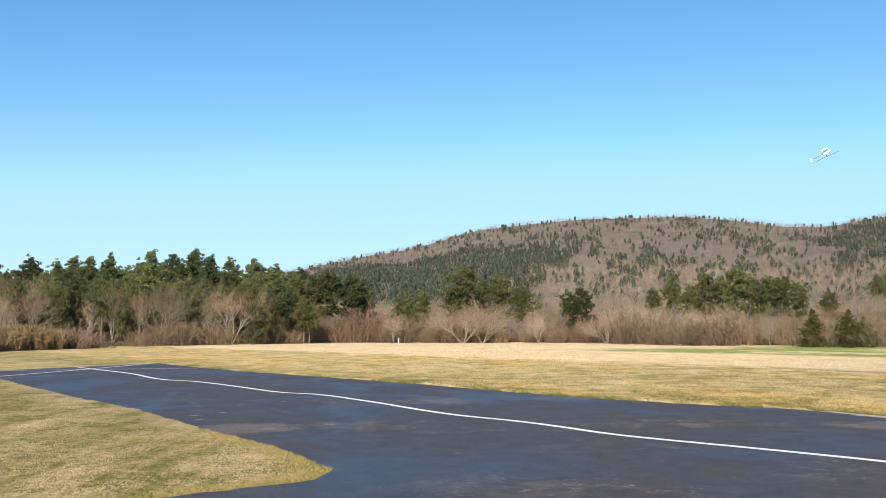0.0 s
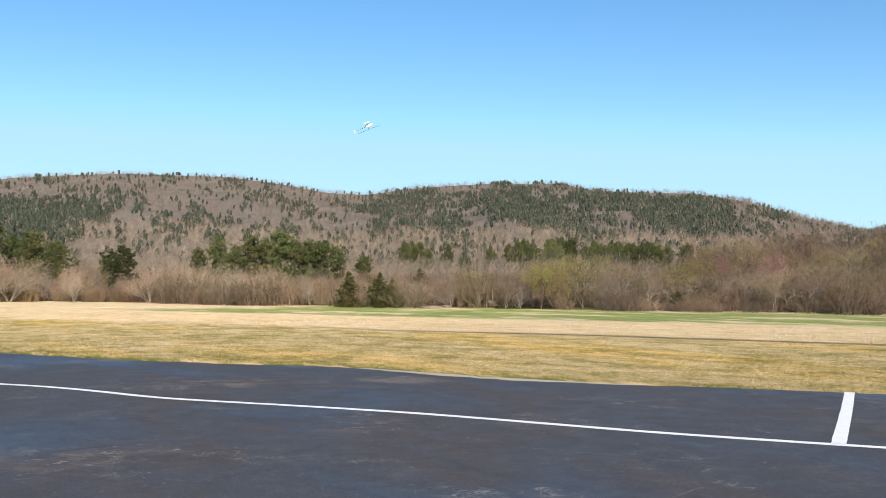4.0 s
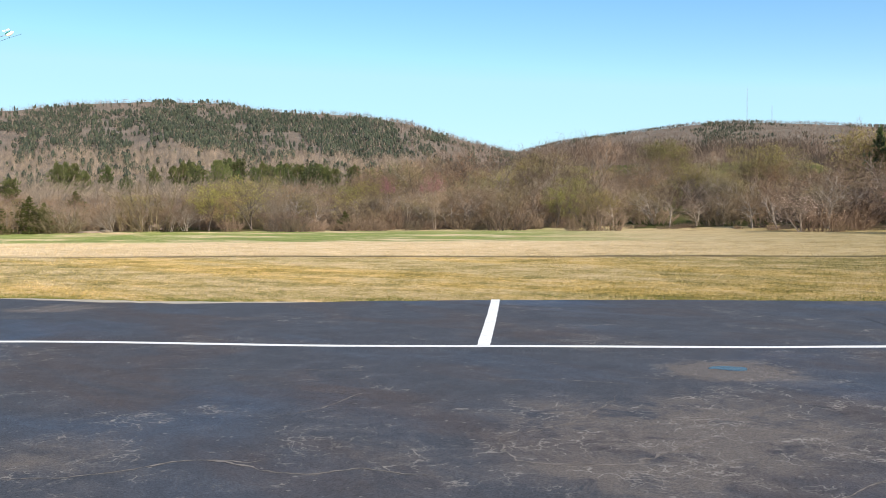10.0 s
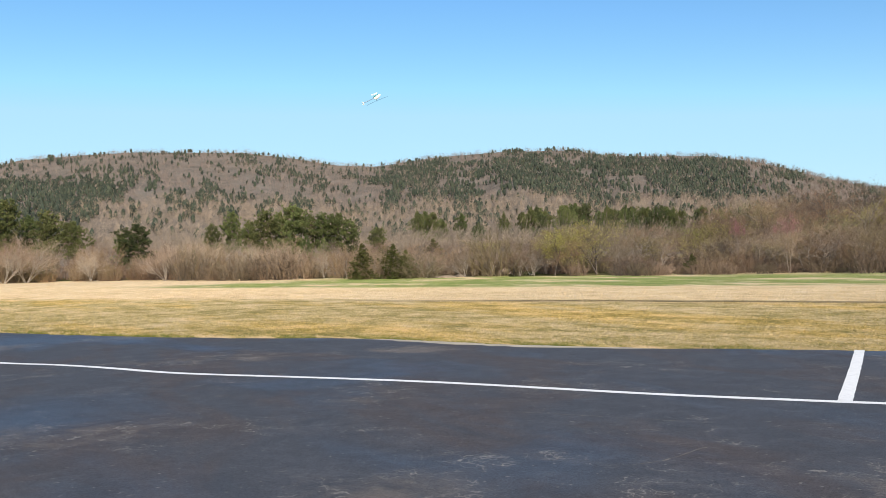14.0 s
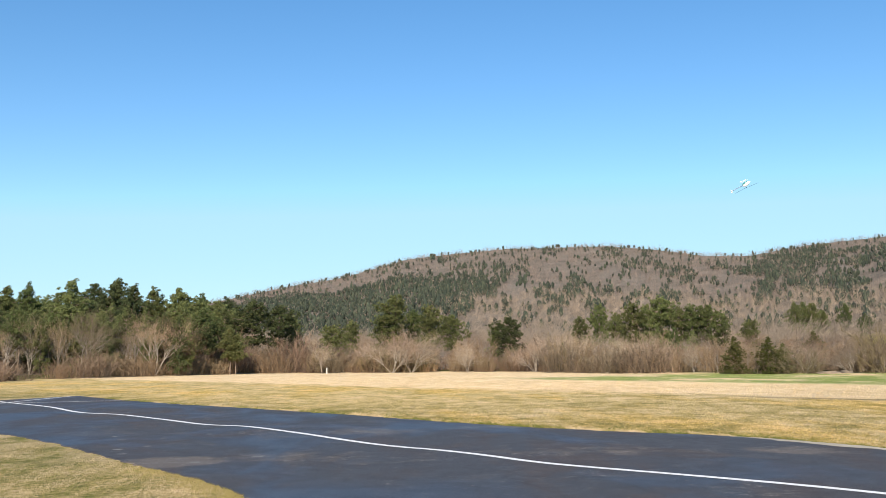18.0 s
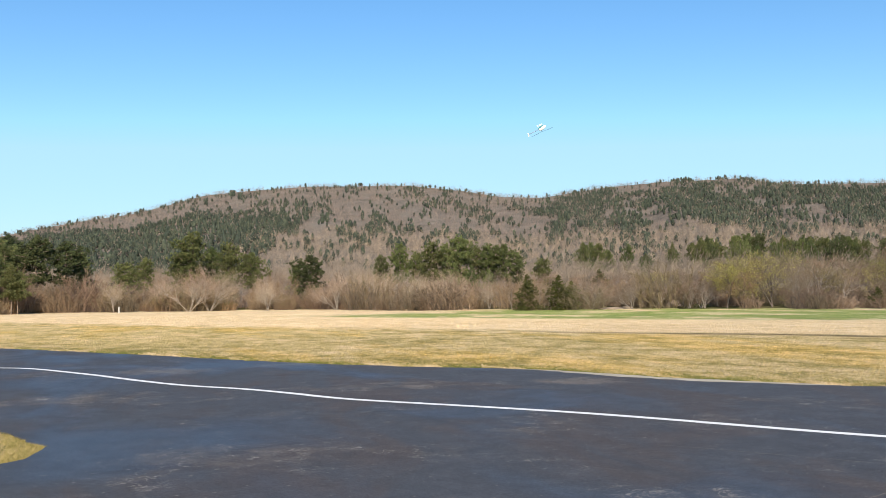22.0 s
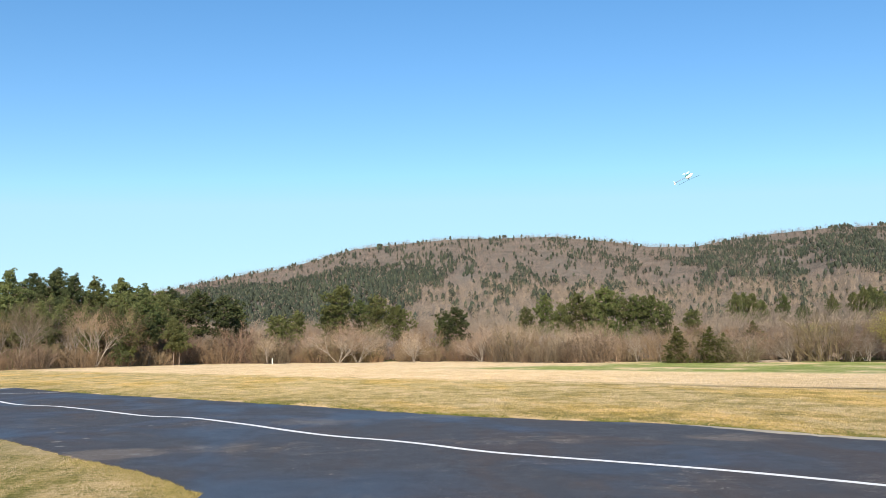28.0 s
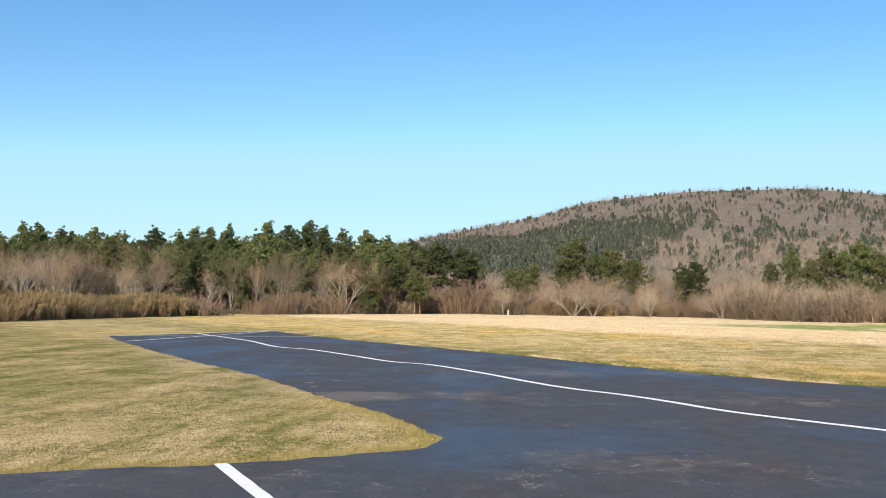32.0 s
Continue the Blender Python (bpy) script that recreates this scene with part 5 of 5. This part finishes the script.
# Twigs coloured with shade, for the dark gaps behind the eastern trees.
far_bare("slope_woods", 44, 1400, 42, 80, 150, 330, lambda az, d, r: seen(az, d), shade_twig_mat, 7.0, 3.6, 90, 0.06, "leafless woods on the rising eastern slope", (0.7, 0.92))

# ---- radio towers on the eastern hill ----
def radio_tower(az, d, top_el):
    foot = polar(az, d, float(land(az, d)) - 1)
    h = 1.65 + d * math.tan(radians(top_el)) - foot.z
    root = tagged(new("radio_tower"), "thin guyed lattice radio tower on the hilltop", "radio tower", "towers on the hill")
    root.location = foot
    legs = [Vector((1.1 * math.cos(a), 1.1 * math.sin(a), 0)) for a in (0.5, 2.6, 4.7)]
    for q in legs:
        v, f = rods([(*q, q.x * 0.6, q.y * 0.6, h, 0.17, 0.13)], 4)
        part("leg", mesh_of("leg", v, f, [tower_mat]), root)
    k, seg = max(8, int(h / 4)), []
    for i in range(k):
        z0, z1 = h * i / k, h * (i + 1) / k
        for j in range(3):
            a, c = legs[j], legs[(j + 1) % 3]
            seg.append((a.x, a.y, z0, c.x, c.y, z1, 0.05, 0.05))
    v, f = rods(seg, 3)
    part("bracing", mesh_of("bracing", v, f, [tower_mat]), root)
    v, f = rods([(0, 0, h - 1, 0, 0, h + 4, 0.12, 0.06)], 4)
    part("antenna", mesh_of("antenna", v, f, [tower_mat]), root)
    return root


radio_tower(63.25, 2590, 6.8)
radio_tower(64.58, 2590, 5.85)

# ---- marker post, rubble, fence ----
root = tagged(new("marker_post"), "short white wooden marker post in the grass", "post")
root.location = polar(-2.62, 115, 0)
v, f = rods([(0, 0, -0.1, 0, 0, 0.66, 0.07, 0.065)], 8)
part("shaft", mesh_of("shaft", v, f, [post_mat]), root)
v, f = rods([(0, 0, 0.66, 0, 0, 0.7, 0.08, 0.03)], 8)
part("cap", mesh_of("cap", v, f, [post_mat]), root)

rng = np.random.default_rng(77)
bm = bmesh.new()
bmesh.ops.create_icosphere(bm, subdivisions=3, radius=1.0)
for q in bm.verts:
    q.co *= 1 + 0.25 * noise.noise(q.co * 1.7) + 0.1 * noise.noise(q.co * 5)
    q.co = Vector((q.co.x * 1.3, q.co.y * 0.9, max(q.co.z, -0.3) * 0.75 + 0.2))
me = bpy.data.meshes.new("boulder")
bm.to_mesh(me)
bm.free()
me.materials.append(rock_mat)
ob = tagged(new("boulder", me), "pale weathered boulder below a rusty shrub", "boulder")
ob.matrix_basis = Matrix.Translation(polar(29.3, 98, float(land(29.3, 98)) + 0.1)) @ Matrix.Diagonal((0.55, 0.55, 0.6, 1))

# bare soil showing between the shrubs at the valley's edge
for az, d, rx, ry, tall_by in [(25.7, 95, 1.2, 0.9, 0.22), (26.6, 96, 0.7, 0.7, 0.25)]:
    bm = bmesh.new()
    bmesh.ops.create_icosphere(bm, subdivisions=3, radius=1.0)
    for q in bm.verts:
        q.co *= 1 + 0.2 * noise.noise(q.co * 1.9 + Vector((az, 0, 0))) + 0.08 * noise.noise(q.co * 6)
        q.co = Vector((q.co.x * rx, q.co.y * ry, max(q.co.z, -0.2) * tall_by))
    me = bpy.data.meshes.new("soil_mound")
    bm.to_mesh(me)
    bm.free()
    me.materials.append(soil_mat)
    ob = tagged(new("soil_mound", me), "low mound of bare pale soil at the field's edge", "soil mound")
    ob.matrix_basis = Matrix.Translation(polar(az, d, float(land(az, d)))) @ Matrix.Rotation(radians(-az), 4, "Z")


def tube(name, a, b, r, parent, mat=steel_mat, sides=10):
    v, f = rods([(*a, *b, r, r)], sides)
    return part(name, mesh_of(name, v, f, [mat], True), parent)


def fence_panel(a, b, ha, hb, label):
    """Two posts, two rails and a woven wire mesh between them."""
    a, b = Vector((*a, 0)), Vector((*b, 0))
    root = tagged(new("fence_panel"), label, "fence", "chain-link fence at the apron")
    root.location = a
    d = b - a
    up = Vector((0, 0, 1))
    posts = [tube("post", up * -0.1, up * ha, 0.03, root), tube("post", d - up * 0.1, d + up * hb, 0.03, root)]
    tube("rail", up * (ha - 0.05), d + up * (hb - 0.05), 0.022, root)
    tube("rail", up * 0.08, d + up * 0.08, 0.018, root)
    for q, h, post in ((Vector((0, 0, 0)), ha, posts[0]), (d, hb, posts[1])):
        v, f = rods([(q.x, q.y, h, q.x, q.y, h + 0.04, 0.034, 0.012)], 10)
        part("post_cap", mesh_of("post_cap", v, f, [steel_mat], True), post)
    seg, n = [], int(d.length / 0.06)
    for i in range(-int(max(ha, hb) / 0.06), n + int(max(ha, hb) / 0.06)):
        for lean in (1, -1):
            pts = []
            for z in np.linspace(0.08, 1.2, 24):
                u = i * 0.06 + lean * (z - 0.08)
                t = u / d.length
                if 0 <= t <= 1 and z <= ha + (hb - ha) * t - 0.05:
                    pts.append(d * t + up * z)
            if len(pts) > 1:
                seg.append((*pts[0], *pts[-1], 0.003, 0.003))
    v, f = rods(seg, 3)
    part("wire_mesh", mesh_of("wire_mesh", v, f, [mesh_wire_mat]), root)
    return root


fence_panel((-10.03, 12.845), (-12.52, 12.32), 1.21, 1.21, "grey galvanised chain-link fence panel, waist high")
fence_panel((-9.73, 12.585), (-9.37, 11.59), 0.7, 0.87, "low grey chain-link barrier panel beside the grass")

# ---- model helicopter in the air ----
def spindle(rings, sides=20):
    """Rounded body from rows x, radius across, radius up, height of the axis."""
    v, f = [], []
    for x, ry, rz, z in rings:
        for i in range(sides):
            a = 2 * math.pi * i / sides
            v.append((x, ry * math.cos(a), z + rz * math.sin(a)))
    k = len(rings)
    for j in range(k - 1):
        for i in range(sides):
            f.append((j * sides + i, j * sides + (i + 1) % sides, (j + 1) * sides + (i + 1) % sides, (j + 1) * sides + i))
    return np.array(v), np.array(f)


heli = tagged(new("model_helicopter"), "white and teal model helicopter flying upside down", "model helicopter")
v, f = spindle([(0.34, 0.004, 0.004, 0.0), (0.31, 0.035, 0.04, 0.005), (0.24, 0.065, 0.08, 0.015), (0.14, 0.08, 0.11, 0.03), (0.04, 0.075, 0.11, 0.045), (-0.06, 0.055, 0.085, 0.055), (-0.12, 0.03, 0.05, 0.06), (-0.14, 0.004, 0.004, 0.06)])
part("canopy", mesh_of("canopy", v, f, [heli_white], True), heli)
v, f = spindle([(0.2, 0.01, 0.01, -0.08), (0.15, 0.06, 0.03, -0.07), (0.0, 0.07, 0.035, -0.06), (-0.1, 0.04, 0.03, -0.03), (-0.16, 0.01, 0.01, 0.0)])
part("belly", mesh_of("belly", v, f, [heli_teal], True), heli)
tube("tail_boom", (-0.08, 0, 0.03), (-0.82, 0, 0.06), 0.018, heli, heli_boom)
v, f = spindle([(-0.78, 0.004, 0.03, 0.05), (-0.82, 0.005, 0.1, 0.07), (-0.86, 0.003, 0.07, 0.1), (-0.88, 0.001, 0.02, 0.13)])
fin = part("tail_fin", mesh_of("tail_fin", v, f, [heli_white], True), heli)
for s in (1, -1):
    tube("tail_blade", (-0.83, 0.04, 0.06), (-0.83 + 0.03 * s, 0.04, 0.06 + 0.13 * s), 0.009, fin, heli_white)
tube("mast", (0.0, 0, 0.1), (0.0, 0, 0.26), 0.012, heli, heli_dark)
head = tube("rotor_head", (0, -0.06, 0.24), (0, 0.06, 0.24), 0.02, heli, heli_dark)
for s in (1, -1):
    v, f = spindle([(0.06, 0.012, 0.005, 0.24), (0.12, 0.028, 0.005, 0.24), (0.66, 0.028, 0.004, 0.262), (0.69, 0.02, 0.002, 0.264)], 8)
    v = v * [s, s, 1]
    part("rotor_blade", mesh_of("rotor_blade", v, f, [heli_dark]), head)
for s in (1, -1):
    skid = tube("skid", (0.2, 0.11 * s, -0.19), (-0.2, 0.11 * s, -0.19), 0.008, heli, heli_white)
    for x in (0.09, -0.09):
        tube("strut", (x, 0.05 * s, -0.08), (x, 0.11 * s, -0.19), 0.008, skid, heli_white)
heli.matrix_basis = Matrix.Translation(polar(21.8, 57, 0) + Vector((0, 0, 1.65 + 57 * math.tan(radians(9.7))))) @ pose(0, 0, 0, 198, -24, -14)

# ---- grass blades where the camera stands nearest ----
def blades(name, seed, count, spots, tall_by, label, mat, lean=0.8, broad=1.0):
    rng = np.random.default_rng(seed)
    x, y = spots(rng, count)
    h = tall_by * rng.uniform(0.4, 1.5, len(x))
    a = rng.uniform(0, 6.283, len(x))
    w = rng.uniform(0.0025, 0.0065, len(x)) * np.clip(np.hypot(x, y) / 16, 1, 1.8) * broad
    base = np.stack([x, y, np.zeros(len(x))], 1)
    side = np.stack([np.cos(a) * w, np.sin(a) * w, np.zeros(len(x))], 1)
    tip = base + np.stack([rng.normal(size=len(x)) * h * lean, rng.normal(size=len(x)) * h * lean, h], 1)
    v, f = soup(np.stack([base - side, base + side, tip], 1))
    return tagged(new(name, mesh_of(name, v, f, [mat])), label, "grass", kind="stuff")


def left_lawn(rng, n):
    az, d = rng.uniform(-47, -1, n), 8.5 * (60 / 8.5) ** rng.uniform(0, 1, n)
    x, y = d * np.sin(np.radians(az)), d * np.cos(np.radians(az))
    s = -0.6 * x + 0.8 * y
    worn = 0.8 * x + 0.6 * y - 6.0 - 0.0865 * (s - 10.2)
    ok = ~inside(OUTLINE, x, y) & ~((worn > -1.5) & (s > 16) & (rng.uniform(size=n) < 0.35))
    return x[ok], y[ok]


def open_field(rng, n):
    az, d = rng.uniform(-32, 76, n), 13 * (95 / 13) ** rng.uniform(0, 1, n)
    x, y = d * np.sin(np.radians(az)), d * np.cos(np.radians(az))
    ok = ~inside(OUTLINE, x, y) & (0.8 * x + 0.6 * y > 15) & (0.8 * x + 0.6 * y < 35.5)
    return x[ok], y[ok]


def outer_field(rng, n):
    az, d = rng.uniform(-22, 76, n), 34 * (95 / 34) ** rng.uniform(0, 1, n)
    x, y = d * np.sin(np.radians(az)), d * np.cos(np.radians(az))
    across = 0.8 * x + 0.6 * y
    ok = (rng.uniform(size=n) < np.clip(0.3 + 0.7 * (-0.6 * x + 0.8 * y + 25) / 30, 0.3, 1)) & (across > 36) & ((across < 54) | (-0.6 * x + 0.8 * y > 60)) & (d < edge_of_field(az))
    return x[ok], y[ok]


def far_verge(rng, n):
    pick = rng.integers(0, len(FAR_EDGE) - 1, n)
    t = rng.uniform(size=n)
    e = np.array(FAR_EDGE)
    q = e[pick] + (e[pick + 1] - e[pick]) * t[:, None] + np.array([0.8, 0.6]) * (rng.exponential(0.35, n) + 0.0)[:, None]
    ok = ~inside(OUTLINE, q[:, 0], q[:, 1])
    return q[ok, 0], q[ok, 1]


def near_verge(rng, n):
    e = np.array(NEAR_EDGE[6:])
    pick = rng.integers(0, len(e) - 1, n)
    t = rng.uniform(size=n)
    q = e[pick] + (e[pick + 1] - e[pick]) * t[:, None] + rng.normal(size=(n, 2)) * 0.22
    ok = ~inside(OUTLINE, q[:, 0], q[:, 1])
    return q[ok, 0], q[ok, 1]


blades("lawn_grass", 51, 320000, left_lawn, 0.0115, "short dormant grass, green and straw mixed", blade_mat)
blades("field_grass", 54, 330000, open_field, 0.024, "short mown dormant grass of the field", field_blade_mat, 0.7, 2.0)
blades("straw_grass", 55, 120000, outer_field, 0.045, "longer straw-coloured dead grass of the field", straw_blade_mat, 0.7, 1.6)
blades("verge_grass", 52, 26000, far_verge, 0.035, "straw-coloured grass along the runway's edge", blade_mat)
blades("edge_grass", 53, 32000, near_verge, 0.026, "greener tufts creeping over the asphalt's edge", green_blade_mat)
